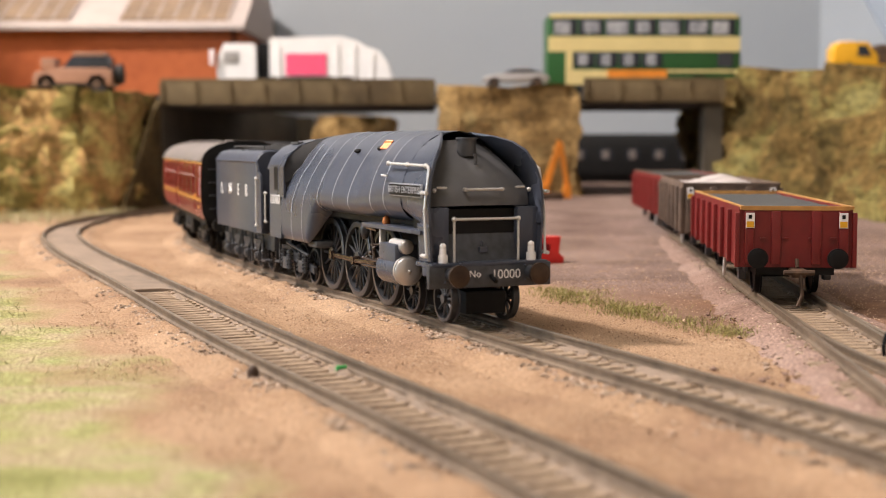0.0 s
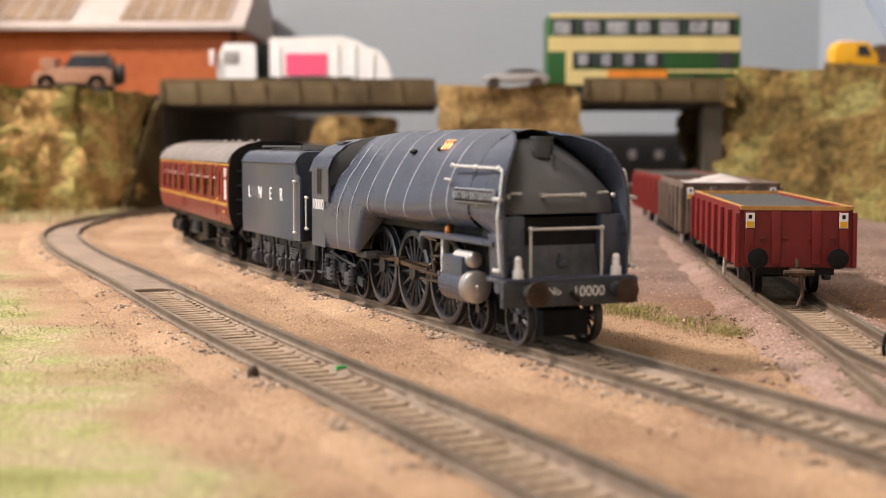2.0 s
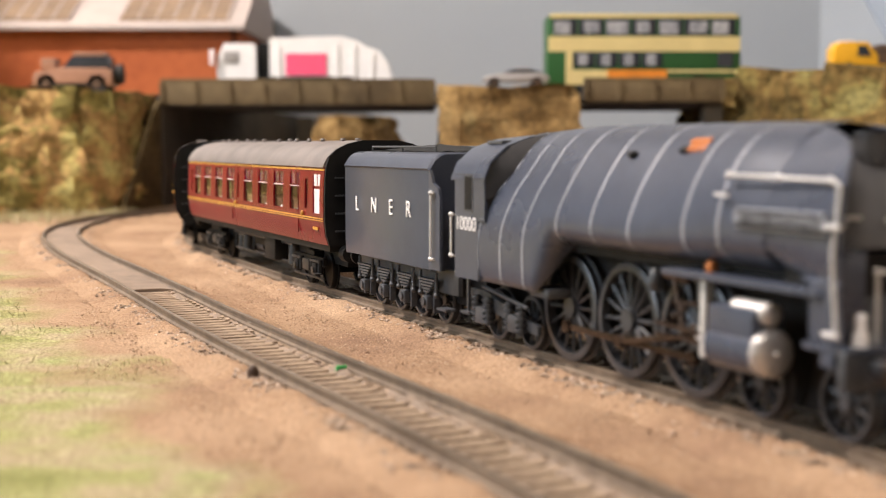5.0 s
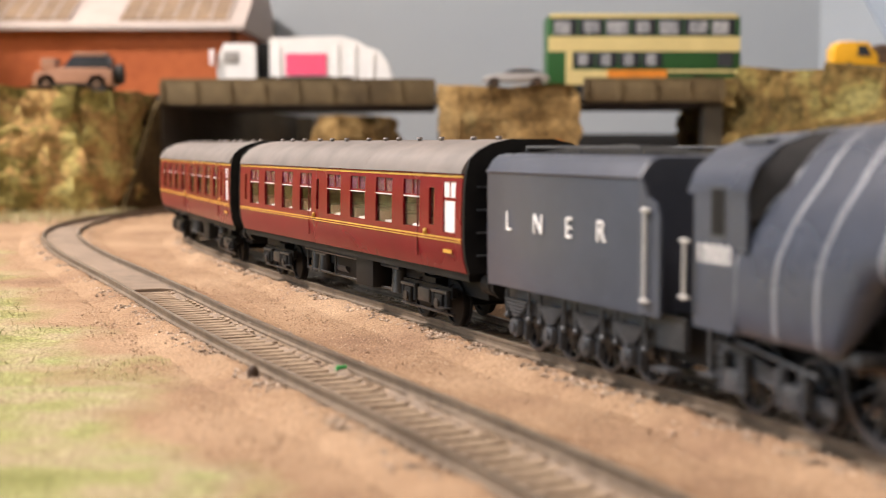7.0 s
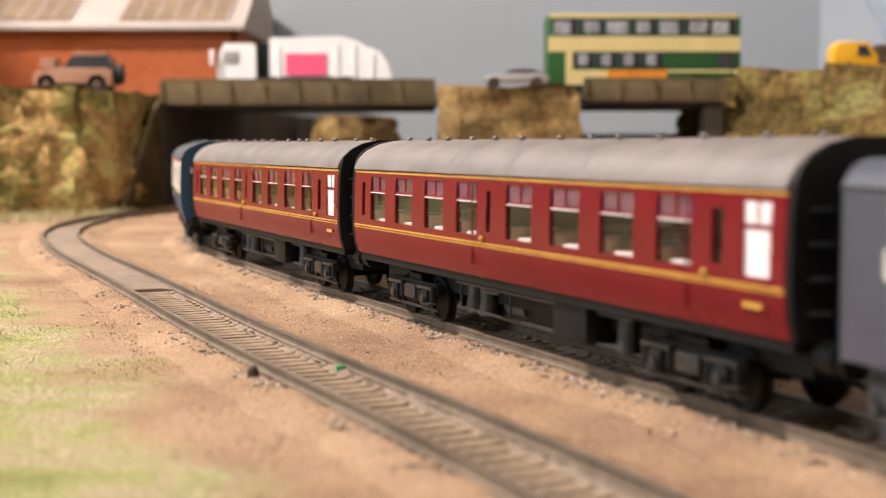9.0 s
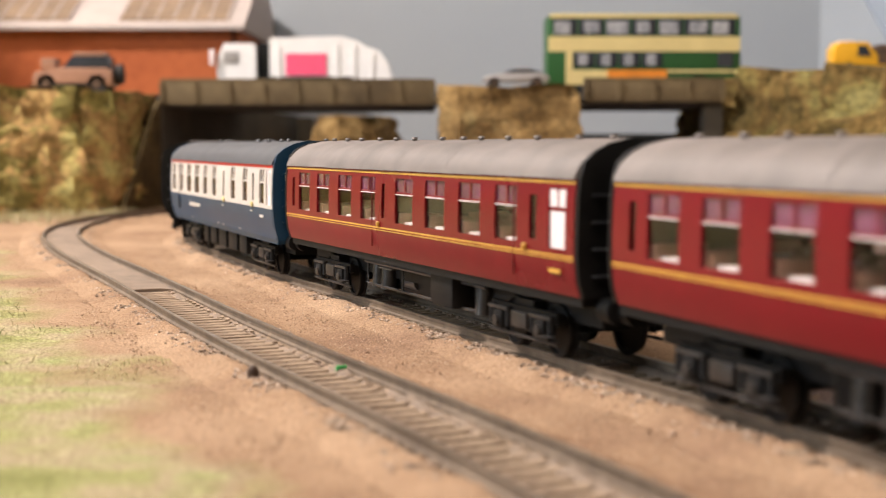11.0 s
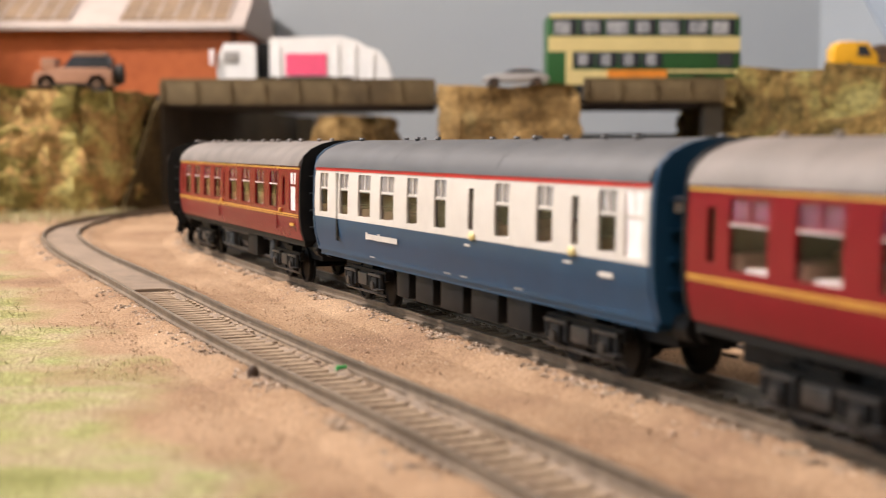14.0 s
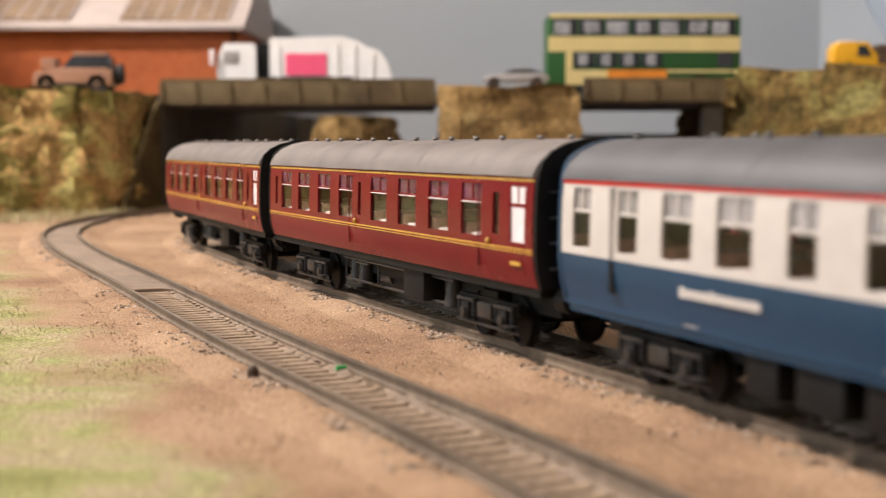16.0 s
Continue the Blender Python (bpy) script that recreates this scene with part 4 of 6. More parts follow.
    for sgn in (-1, 1):
        r = box(-0.0800 - 0.0250, -0.0560 + 0.0012, sgn * 0.0112 - 0.0004, sgn * 0.0112 + 0.0004, 0.0117 - 0.0007, 0.0117 + 0.0007, 0.0002)
        for x in (-0.1037, -0.0797, -0.0557):
            cyl((x, sgn * 0.0113, 0.0117), 0.0014, 0.0012, "y", 12, bm=r)
        rods.append((part("coupling_rod", r, "rod", t, "blackened coupling rod"), sgn))
    for x in (-0.0357, -0.0140, -0.1390, -0.1215, -0.1037, -0.0797, -0.0557):
        part("axle", cyl((x, 0, 0.0063 if x > -0.04 or x < -0.11 else 0.0117), 0.001, 0.017, "y", 8), "black", t)
    # connecting rods from the middle drivers to the crossheads
    for sgn in (-1, 1):
        y = sgn * 0.0126
        r = box(0.0, 0.0300, y - 0.0004, y + 0.0004, -0.0006, 0.0006, 0.0002)
        cyl((0, y, 0), 0.0013, 0.0012, "y", 12, bm=r)
        cyl((0.0300, y, 0), 0.0011, 0.0012, "y", 12, bm=r)
        c = box(-0.0018, 0.0018, y - 0.0010, y + 0.0010, -0.0014, 0.0014, 0.0003)
        bar((0.0018, y, 0.0), (0.0160, y, 0.0), 0.0005, c)
        MAIN_RODS.append((part("connecting_rod", r, "rod", t, "blackened connecting rod"), part("crosshead", c, "steel", t, "bright steel crosshead and piston rod"), sgn))
    return t, rods


def tender():
    t = thing("locomotive_tender", "grey model tender lettered in white behind the locomotive", "tender")
    half = [(0.0172, 0.0150), (0.0174, 0.0200), (0.0174, 0.0404), (0.0178, 0.0408), (0.0174, 0.0413), (0.0162, 0.0432), (0.0147, 0.0444), (0.0130, 0.0449)]
    prof = [(-y, z) for y, z in half] + [(y, z) for y, z in reversed(half)]
    n = []
    for x in (-0.2310, -0.2303, -0.1652, -0.1645):
        g = 0.0004 if x in (-0.2310, -0.1645) else 0
        n.append([(x, y - math.copysign(g, y), z - g) for y, z in prof])
    body = part("tank", loft(n, closed=True, caps=True), "grey", t, "grey tender tank with lettered sides")
    part("coal_space", box(-0.2270, -0.1720, -0.0105, 0.0105, 0.0440, 0.0452, 0.0006), "black", t, "black coal space and coal rails")
    cl = loft([[(x, y, 0.0450 + 0.0018 * math.sin((x + 0.228) / 0.060 * math.pi) * (1 - (y / 0.0115) ** 2)) for y in [-0.0105 + 0.0021 * k for k in range(11)]] for x in [-0.228 + 0.006 * i for i in range(11)]])
    for v in cl.verts:
        v.co.z += 0.0007 * noise.noise(v.co * 500)
    part("coal", cl, "black", t, "black coal load")
    for sgn in (-1, 1):
        rail = bar((-0.2210, sgn * 0.0120, 0.0463), (-0.1730, sgn * 0.0120, 0.0463), 0.0003)
        for x in (-0.2210, -0.1970, -0.1730):
            bar((x, sgn * 0.0120, 0.0445), (x, sgn * 0.0120, 0.0463), 0.0003, rail)
        part("coal_rail", rail, "darkgrey", t)
        part("front_bulkhead", prism([(-0.1650, 0.0152), (-0.1578, 0.0152), (-0.1578, 0.0340), (-0.1590, 0.0360), (-0.1622, 0.0372), (-0.1636, 0.0395), (-0.1650, 0.0412)], sgn * 0.0170 - 0.0004, sgn * 0.0170 + 0.0004), "grey", t, "curved front sheet of the tender side")
        h = bar((-0.1618, sgn * 0.0182, 0.0180), (-0.1618, sgn * 0.0182, 0.0348), 0.00032)
        for z in (0.0180, 0.0348):
            ball((-0.1618, sgn * 0.0182, z), 0.0006, h)
            bar((-0.1632, sgn * 0.0180, z), (-0.1604, sgn * 0.0180, z), 0.00035, h)
        part("handrail", h, "handrail", t, "pale tender handrail")
        h = bar((-0.1487, sgn * 0.0182, 0.0200), (-0.1487, sgn * 0.0182, 0.0300), 0.00032)
        for z in (0.0200, 0.0300):
            ball((-0.1487, sgn * 0.0182, z), 0.0006, h)
            bar((-0.1502, sgn * 0.0180, z), (-0.1474, sgn * 0.0180, z), 0.00035, h)
        part("cab_handrail", h, "handrail", t, "pale cab handrail")
        fr = box(-0.2290, -0.1560, sgn * 0.0124 - 0.0006, sgn * 0.0124 + 0.0006, 0.0088, 0.0150)
        part("side_frame", fr, "frame", t)
        for x in (-0.2200, -0.2040, -0.1880, -0.1720):
            yo = sgn * 0.0146
            ab = box(x - 0.0018, x + 0.0018, yo - 0.0012, yo + 0.0012, 0.0042, 0.0076, 0.0004)
            cyl((x, yo + sgn * 0.0013, 0.0060), 0.0012, 0.0008, "y", 12, bm=ab)
            part("axlebox", ab, "frame", t)
            for k in range(5):
                w = 0.0056 - 0.0009 * k
                part("spring_leaf", box(x - w, x + w, yo - 0.0007, yo + 0.0007, 0.0116 - 0.0008 * k, 0.0121 - 0.0008 * k), "frame", t)
            for e in (-0.0054, 0.0054):
                hg = bar((x + e, yo, 0.0080), (x + e, yo, 0.0140), 0.0005)
                ball((x + e, yo, 0.0080), 0.0008, hg, seg=8)
                part("spring_hanger", hg, "frame", t)
            for e in (-0.0026, 0.0026):
                part("horn_guide", box(x + e - 0.0005, x + e + 0.0005, sgn * 0.0134 - 0.0008, sgn * 0.0134 + 0.0008, 0.0032, 0.0100), "frame", t)
            wheel(t, x, sgn * 0.0088, 0.0062, 10)
        part("step", box(-0.1620, -0.1560, sgn * 0.0150 - 0.0015, sgn * 0.0150 + 0.0015, 0.0050, 0.0056), "frame", t)
        part("buffer", cyl((-0.2345, sgn * 0.0115, 0.0134), 0.0028, 0.0012, "x"), "black", t)
        part("rear_ladder", bar((-0.2320, sgn * 0.0130, 0.0160), (-0.2320, sgn * 0.0130, 0.0440), 0.0004), "black", t)
    for c, x in zip("LNER", (-0.2190, -0.2050, -0.1915, -0.1785)):
        text_mesh(c, 0.0062, "white", body, pose(x, -0.01765, 0.0297, 90, 0, 0), "letter", 0.0001, "white letter")
        text_mesh(c, 0.0062, "white", body, pose(-0.3955 - x, 0.01765, 0.0297, 90, 0, 180), "letter", 0.0001, "white letter")
    part("drag_box", box(-0.2320, -0.1480, -0.0090, 0.0090, 0.0060, 0.0150), "black", t)
    return t


SIDE = [(0.0168, 0.0158), (0.0178, 0.0190), (0.0183, 0.0235), (0.0183, 0.0300), (0.0181, 0.0360), (0.0177, 0.0400)]


def side_y(z):
    for (ya, za), (yb, zb) in zip(SIDE, SIDE[1:]):
        if z <= zb:
            return ya + (yb - ya) * max(0, (z - za)) / (zb - za)
    return SIDE[-1][0]


def side_sheet(length, z0, z1, holes, sgn, thick=0.0007):
    """Coach side between two heights with real window openings. x runs back from 0 to -length."""
    xs = sorted({0.0, length, *[h[0] for h in holes], *[h[1] for h in holes]})
    zs = sorted({z0, z1, *[z for _, z in SIDE if z0 < z < z1], *[h[2] for h in holes], *[h[3] for h in holes]})
    bm = bmesh.new()
    cache = {}

    def vert(x, z):
        if (x, z) not in cache:
            cache[x, z] = bm.verts.new((-x, sgn * side_y(z), z))
        return cache[x, z]
    for xa, xb in zip(xs, xs[1:]):
        for za, zb in zip(zs, zs[1:]):
            cx, cz = (xa + xb) / 2, (za + zb) / 2
            if not any(h[0] < cx < h[1] and h[2] < cz < h[3] for h in holes):
                bm.faces.new((vert(xa, za), vert(xb, za), vert(xb, zb), vert(xa, zb)))
    thicken(bm, Vector((0, -sgn * thick, 0)))
    return bm


def line_strip(length, z, w, sgn, grow=0.0001, x0=0.0):
    rows = [[(-x, sgn * (side_y(z + d) + grow), z + d) for d in (-w / 2, w / 2)] for x in (x0, length)]
    bm = loft(rows)
    thicken(bm, Vector((0, -sgn * 0.00025, 0)))
    return bm


def bogie(t, xc, coach_frame="black"):
    for sgn in (-1, 1):
        fr = prism([(xc - 0.0165, 0.0105), (xc - 0.0165, 0.0080), (xc - 0.006, 0.0050), (xc + 0.006, 0.0050), (xc + 0.0165, 0.0080), (xc + 0.0165, 0.0105)], sgn * 0.0125 - 0.0007, sgn * 0.0125 + 0.0007)
        for d in (-0.0105, 0.0105):
            box(xc + d - 0.0022, xc + d + 0.0022, sgn * 0.0138 - 0.0009, sgn * 0.0138 + 0.0009, 0.0044, 0.0086, 0.0004, bm=fr)
            for e in (-0.0042, 0.0042):
                cyl((xc + d + e, sgn * 0.0136, 0.0075), 0.0010, 0.0045, seg=8, bm=fr)
        part("bogie_frame", fr, "black", t)
        part("spring_plank", box(xc - 0.0038, xc + 0.0038, sgn * 0.0138 - 0.0006, sgn * 0.0138 + 0.0006, 0.0056, 0.0092, 0.0004), "under", t)
        for d in (-0.0105, 0.0105):
            part("axlebox_cover", cyl((xc + d, sgn * 0.0149, 0.0062), 0.0013, 0.0008, "y", 12), "under", t)
            part("leaf_spring", box(xc + d - 0.0050, xc + d + 0.0050, sgn * 0.0142 - 0.0004, sgn * 0.0142 + 0.0004, 0.0088, 0.0096, 0.0002), "under", t)
        part("brake_rod", bar((xc - 0.0170, sgn * 0.0130, 0.0036), (xc + 0.0170, sgn * 0.0130, 0.0036), 0.0004, seg=6), "under", t)
        part("foot_step", box(xc + 0.0135, xc + 0.0175, sgn * 0.0150 - 0.0012, sgn * 0.0150 + 0.0012, 0.0052, 0.0056), "under", t)
        for d in (-0.0105, 0.0105):
            wheel(t, xc + d, sgn * 0.0088, 0.0060, 0)
    part("bogie_bolster", box(xc - 0.004, xc + 0.004, -0.0125, 0.0125, 0.0060, 0.0120), "black", t)
    for d in (-0.0105, 0.0105):
        part("axle", cyl((xc + d, 0, 0.006), 0.0009, 0.017, "y", 8), "black", t)


def roof_mesh(length, bulge=0.0):
    prof = [(0.0183, 0.0399), (0.0179, 0.0411), (0.0166, 0.0433), (0.0142, 0.0454), (0.0106, 0.0470), (0.0056, 0.0480), (0.0, 0.0483)]
    full = [(-y, z) for y, z in prof] + [(y, z) for y, z in reversed(prof[:-1])]
    rows = []
    n = 24
    for i in range(n + 1):
        x = -length * i / n
        rows.append([(x, y, z + 0.00012 * noise.noise((x * 60, y * 90, 2))) for y, z in full])
    bm = loft(rows, caps=True, closed=True)
    return bm


def coach(kind, length):
    red = kind == "red"
    label = "maroon model passenger coach with gold lining and weathered grey roof" if red else "blue and pale grey model passenger coach with dark grey roof"
    t = thing("passenger_coach", label, "coach", group="coaches of the train")
    if red:
        big = [(0.0262, 0.0375), (0.0455, 0.0580), (0.0665, 0.0790), (0.0875, 0.1000), (0.1155, 0.1275), (0.1355, 0.1475), (0.1560, 0.1680), (0.1755, 0.1870)]
        holes = [(a, b, 0.0258, 0.0379) for a, b in big] + [(0.0168, 0.0200, 0.0268, 0.0362), (0.1080, 0.1104, 0.0268, 0.0362), (0.1915, 0.1940, 0.0268, 0.0362)]
        wc = (0.0038, 0.0112, 0.0254, 0.0378)
    else:
        big = [(0.0117, 0.0187), (0.0378, 0.0453), (0.0586, 0.0661), (0.0941, 0.1016), (0.1128, 0.1203), (0.1298, 0.1405), (0.1482, 0.1585), (0.1674, 0.1750), (0.1863, 0.1940)]
        holes = [(a, b, 0.0262, 0.0382) for a, b in big] + [(0.0267, 0.0296, 0.0268, 0.0366), (0.0777, 0.0807, 0.0268, 0.0366)]
        wc = (0.0024, 0.0086, 0.0258, 0.0382)
    holes.append(wc)
    for sgn in (-1, 1):
        if red:
            s = part("side", side_sheet(length, 0.0158, 0.0400, holes, sgn), "maroon", t, "maroon coach side")
            for z, w in ((0.0392, 0.00055), (0.0240, 0.00040), (0.0233, 0.00026)):
                part("lining", line_strip(length, z, w, sgn), "gold", s, "gold lining")
            part("number_panel", box(-0.0105, -0.0055, sgn * 0.01835 - 0.0001, sgn * 0.01835 + 0.0001, 0.0203, 0.0212), "gold", s)
        else:
            lo = part("lower_side", side_sheet(length, 0.0140, 0.0246, [], sgn), "blue", t, "blue lower coach side")
            s = part("upper_side", side_sheet(length, 0.02465, 0.0400, holes, sgn), "ivory", t, "pale grey upper coach side")
            part("red_band", line_strip(length, 0.0395, 0.0010, sgn, 0.0002), "red", s, "thin red cantrail band")
            for i in range(13):
                tall = 0.0004 if i in (0, 5) else 0.0
                x = -0.1517 + 0.00191 * i
                part("lettering_bar", box(x, x + 0.00165, sgn * 0.0183 - 0.0001, sgn * 0.0184 + 0.0001, 0.0201 - tall * 0.3, 0.0216 + tall), "ivory", lo, "white lettering strip")
            part("door_gap", box(-0.1780, -0.1764, sgn * 0.0183 - 0.0002, sgn * 0.0183 + 0.0002, 0.0180, 0.0244), "black", lo, "dark door gap")
            part("door_gap", box(-0.1780, -0.1764, sgn * 0.0182 - 0.0002, sgn * 0.0182 + 0.0002, 0.0247, 0.0385), "vent_grey", s, "door gap")
            part("number_panel", box(-0.0180, -0.0125, sgn * 0.0183 - 0.0001, sgn * 0.0184 + 0.0001, 0.0212, 0.0222), "ivory", lo)
            for x in (0.0310, 0.0810):
                part("label_plate", box(-x - 0.0016, -x + 0.0016, sgn * 0.0183 - 0.0001, sgn * 0.0184 + 0.0001, 0.0228, 0.0233), "ivory", lo)
            for x in (0.0560, 0.0860, 0.0960, 0.1500):
                part("label_plate", box(-x - 0.0022, -x + 0.0022, sgn * 0.0169 - 0.0001, sgn * 0.0171 + 0.0001, 0.0148, 0.0152), "ivory", lo)
            for x in (0.0285, 0.0775):
                part("door_handle", ball((-x, sgn * 0.0188, 0.0254), 0.0011, sx=1.4, sy=0.5), "bus_cream", s, "pale grab handle")
        for a, b, z0, z1 in holes:
            white = (a, b, z0, z1) == wc
            yy = sgn * (side_y((z0 + z1) / 2) - 0.0006)
            pane = part("pane", box(-b, -a, yy - 0.0001, yy + 0.0001, z0, z1), "frosted" if white else "glass", s, "white frosted pane" if white else "")
            pane.visible_shadow = white
            if b - a > 0.006:
                zm = z0 + (z1 - z0) * (0.66 if red else 0.61)
                fr = box(-b, -a, yy - 0.0002, yy + 0.0005, zm - 0.0004, zm + 0.0004)
                if white or not red or b - a > 0.011:
                    box((-a - b) / 2 - 0.0003, (-a - b) / 2 + 0.0003, yy - 0.0002, yy + 0.0005, zm, z1, bm=fr)
                part("window_bar", fr, "maroon" if red else "ivory", s)
                if not white:
                    part("vent_pane", box(-b, -a, yy - 0.0004, yy - 0.0002, zm, z1) if sgn > 0 else box(-b, -a, yy + 0.0002, yy + 0.0004, zm, z1), "vent_red" if red else "vent_grey", s, "tinted sliding vent pane")
                    part("vent_rail", box(-b + 0.0004, -a - 0.0004, yy + sgn * 0.0005 - 0.0001, yy + sgn * 0.0005 + 0.0001, zm - 0.00035, zm - 0.0001), "frosted" if red else "vent_grey", s)
        if red:
            for x in (0.0215, 0.1120):
                part("door_handle", ball((-x, sgn * 0.0187, 0.0250), 0.0006, sz=1.4), "gold", s, "gilt door handle")
                part("door_line", box(-x - 0.0060 - 0.00007, -x - 0.0060 + 0.00007, sgn * 0.0182 - 0.0002, sgn * 0.0182 + 0.0002, 0.0185, 0.0380), "wagon", s)
    rf = part("roof", roof_mesh(length), "roof" if red else "darkroof", t, "weathered grey roof" if red else "dark grey roof")
    rng = random.Random(7 if red else 8)
    for i in range(13):
        x = -length * (i + 0.5) / 13 + rng.uniform(-0.003, 0.003)
        y = rng.choice((-0.004, 0.004, -0.0055))
        v = cyl((x, y, 0.0480), 0.0007, 0.0014, seg=10)
        cyl((x, y, 0.0488), 0.0010, 0.0005, seg=10, r2=0.0007, bm=v)
        part("roof_vent", v, "roof" if red else "darkroof", rf)
    for i in range(1, 6):
        x = -length * i / 6
        seam = [(y, z + 0.00018) for y, z in ((-0.0178, 0.0413), (-0.0166, 0.0433), (-0.0142, 0.0454), (-0.0106, 0.0470), (-0.0056, 0.0480), (0, 0.0483), (0.0056, 0.0480), (0.0106, 0.0470), (0.0142, 0.0454), (0.0166, 0.0433), (0.0178, 0.0413))]
        part("roof_seam", loft([[(x - 0.0002, y, z) for y, z in seam], [(x + 0.0002, y, z) for y, z in seam]]), "roof" if red else "darkroof", rf)
    endm = "black" if red else "blue"
    ep = [(y, z) for y, z in SIDE] + [(0.0168, 0.0433), (0.0144, 0.0455), (0.0108, 0.0472), (0.0058, 0.0483)]
    if not red:
        ep[0] = (0.0166, 0.0140)
    outline = [(-y, z) for y, z in ep] + [(y, z) for y, z in reversed(ep)]
    for x, d in ((0.0012, 1), (-length - 0.0012, -1)):
        e = part("end_wall", loft([[(x - 0.0006, y, z) for y, z in outline], [(x + 0.0006, y, z) for y, z in outline]], closed=True, caps=True), endm, t, "black coach end" if red else "blue coach end")
        part("gangway", box(min(x, x + d * 0.0028), max(x, x + d * 0.0028), -0.0062, 0.0062, 0.0150, 0.0440, 0.0006), "black", e)
        for sgn in (-1, 1):
            part("buffer", cyl((x + d * 0.0030, sgn * 0.0115, 0.0134), 0.0026, 0.0045, "x", 14), "black", e)
            for z in (0.0200, 0.0255, 0.0310, 0.0365):
                part("end_step", box(min(x, x + d * 0.0016), max(x, x + d * 0.0016), sgn * 0.0130 - 0.002, sgn * 0.0130 + 0.002, z, z + 0.0005), "frame" if red else "blue", e)
            if not red and d > 0:
                part("warning_plate", box(x + 0.0006, x + 0.0008, sgn * 0.0125 - 0.0014, sgn * 0.0125 + 0.0014, 0.0345, 0.0372), "frosted", e, "small pale label on the coach end")
    part("solebar", box(-length, 0, -0.0162, 0.0162, 0.0138 if red else 0.0125, 0.0158 if red else 0.0140), "black" if red else "blue", t)
    part("floor", box(-length, 0, -0.0165, 0.0165, 0.0160, 0.0172), "interior", t)
    part("ceiling_panel", box(-length, 0, -0.0165, 0.0165, 0.0392, 0.0397), "interior", t)
    for i, (a, b) in enumerate(big):
        c = -(a + b) / 2
        for sgn in (-1, 1):
            part("table", box(c - 0.0032, c + 0.0032, sgn * 0.0045 if sgn > 0 else -0.0164, 0.0164 if sgn > 0 else -0.0045, 0.0254, 0.0262), "table", t)
            for d in (-1, 1):
                part("seat", box(c + d * 0.0074 - 0.0011, c + d * 0.0074 + 0.0011, sgn * 0.0045 if sgn > 0 else -0.0164, 0.0164 if sgn > 0 else -0.0045, 0.0172, 0.0284, 0.0005), "seat", t)
    for x in (0.0130, 0.0238, 0.1040, 0.1140, 0.1900):
        part("bulkhead", box(-x - 0.0003, -x + 0.0003, -0.0164, 0.0164, 0.0172, 0.0392), "interior", t)
    # underframe
    part("underframe", box(-length + 0.004, -0.004, -0.0090, 0.0090, 0.0085, 0.0138), "black", t)
    # black filler added to stop light and view passing between the bogies
    part("centre_girder", box(-length + 0.056, -0.056, -0.0075, 0.0075, 0.0052, 0.0085), "black", t)
    if red:
        part("battery_box", box(-0.0830, -0.0690, -0.0150, -0.0080, 0.0058, 0.0138, 0.0004), "black", t)
        part("battery_box", box(-0.1060, -0.0900, 0.0080, 0.0150, 0.0058, 0.0138, 0.0004), "black", t)
        part("dynamo", cyl((-0.115, -0.006, 0.0085), 0.0028, 0.010, "x", 14), "frame", t)
        for x in (-0.060, -0.1255, -0.1330):
            part("vacuum_cylinder", cyl((x, -0.0100, 0.0090), 0.0026, 0.0075, seg=14, r2=0.0021), "under", t)
        part("step_board", box(-0.1180, -0.1080, -0.0163, -0.0150, 0.0122, 0.0126), "under", t)
        for x in (-0.0600, -0.0880, -0.1100, -0.1380):
            part("queen_post", bar((x, -0.0120, 0.0138), (x, -0.0120, 0.0060), 0.0004, seg=6), "under", t)
        part("tie_rod", bar((-0.0600, -0.0120, 0.0060), (-0.1380, -0.0120, 0.0060), 0.0004, seg=6), "under", t)
        part("truss", bar((-0.055, -0.0120, 0.0125), (-0.140, -0.0120, 0.0125), 0.0006), "frame", t)
    else:
        for x0, x1 in ((-0.066, -0.054), (-0.086, -0.071), (-0.105, -0.091), (-0.122, -0.110), (-0.136, -0.127)):
            for sgn in (-1, 1):
                part("equipment_box", box(x0, x1, sgn * 0.0115 - 0.0035, sgn * 0.0115 + 0.0035, 0.0052, 0.0128, 0.0004), "black", t)
    bogie(t, -0.033)
    bogie(t, -length + 0.033)
    return t


LOCO, RODS = locomotive()
TENDER = tender()
COACH = coach("red", 0.2005)
BLUE = coach("blue", 0.1990)

# ---- parked wagons on the siding ----


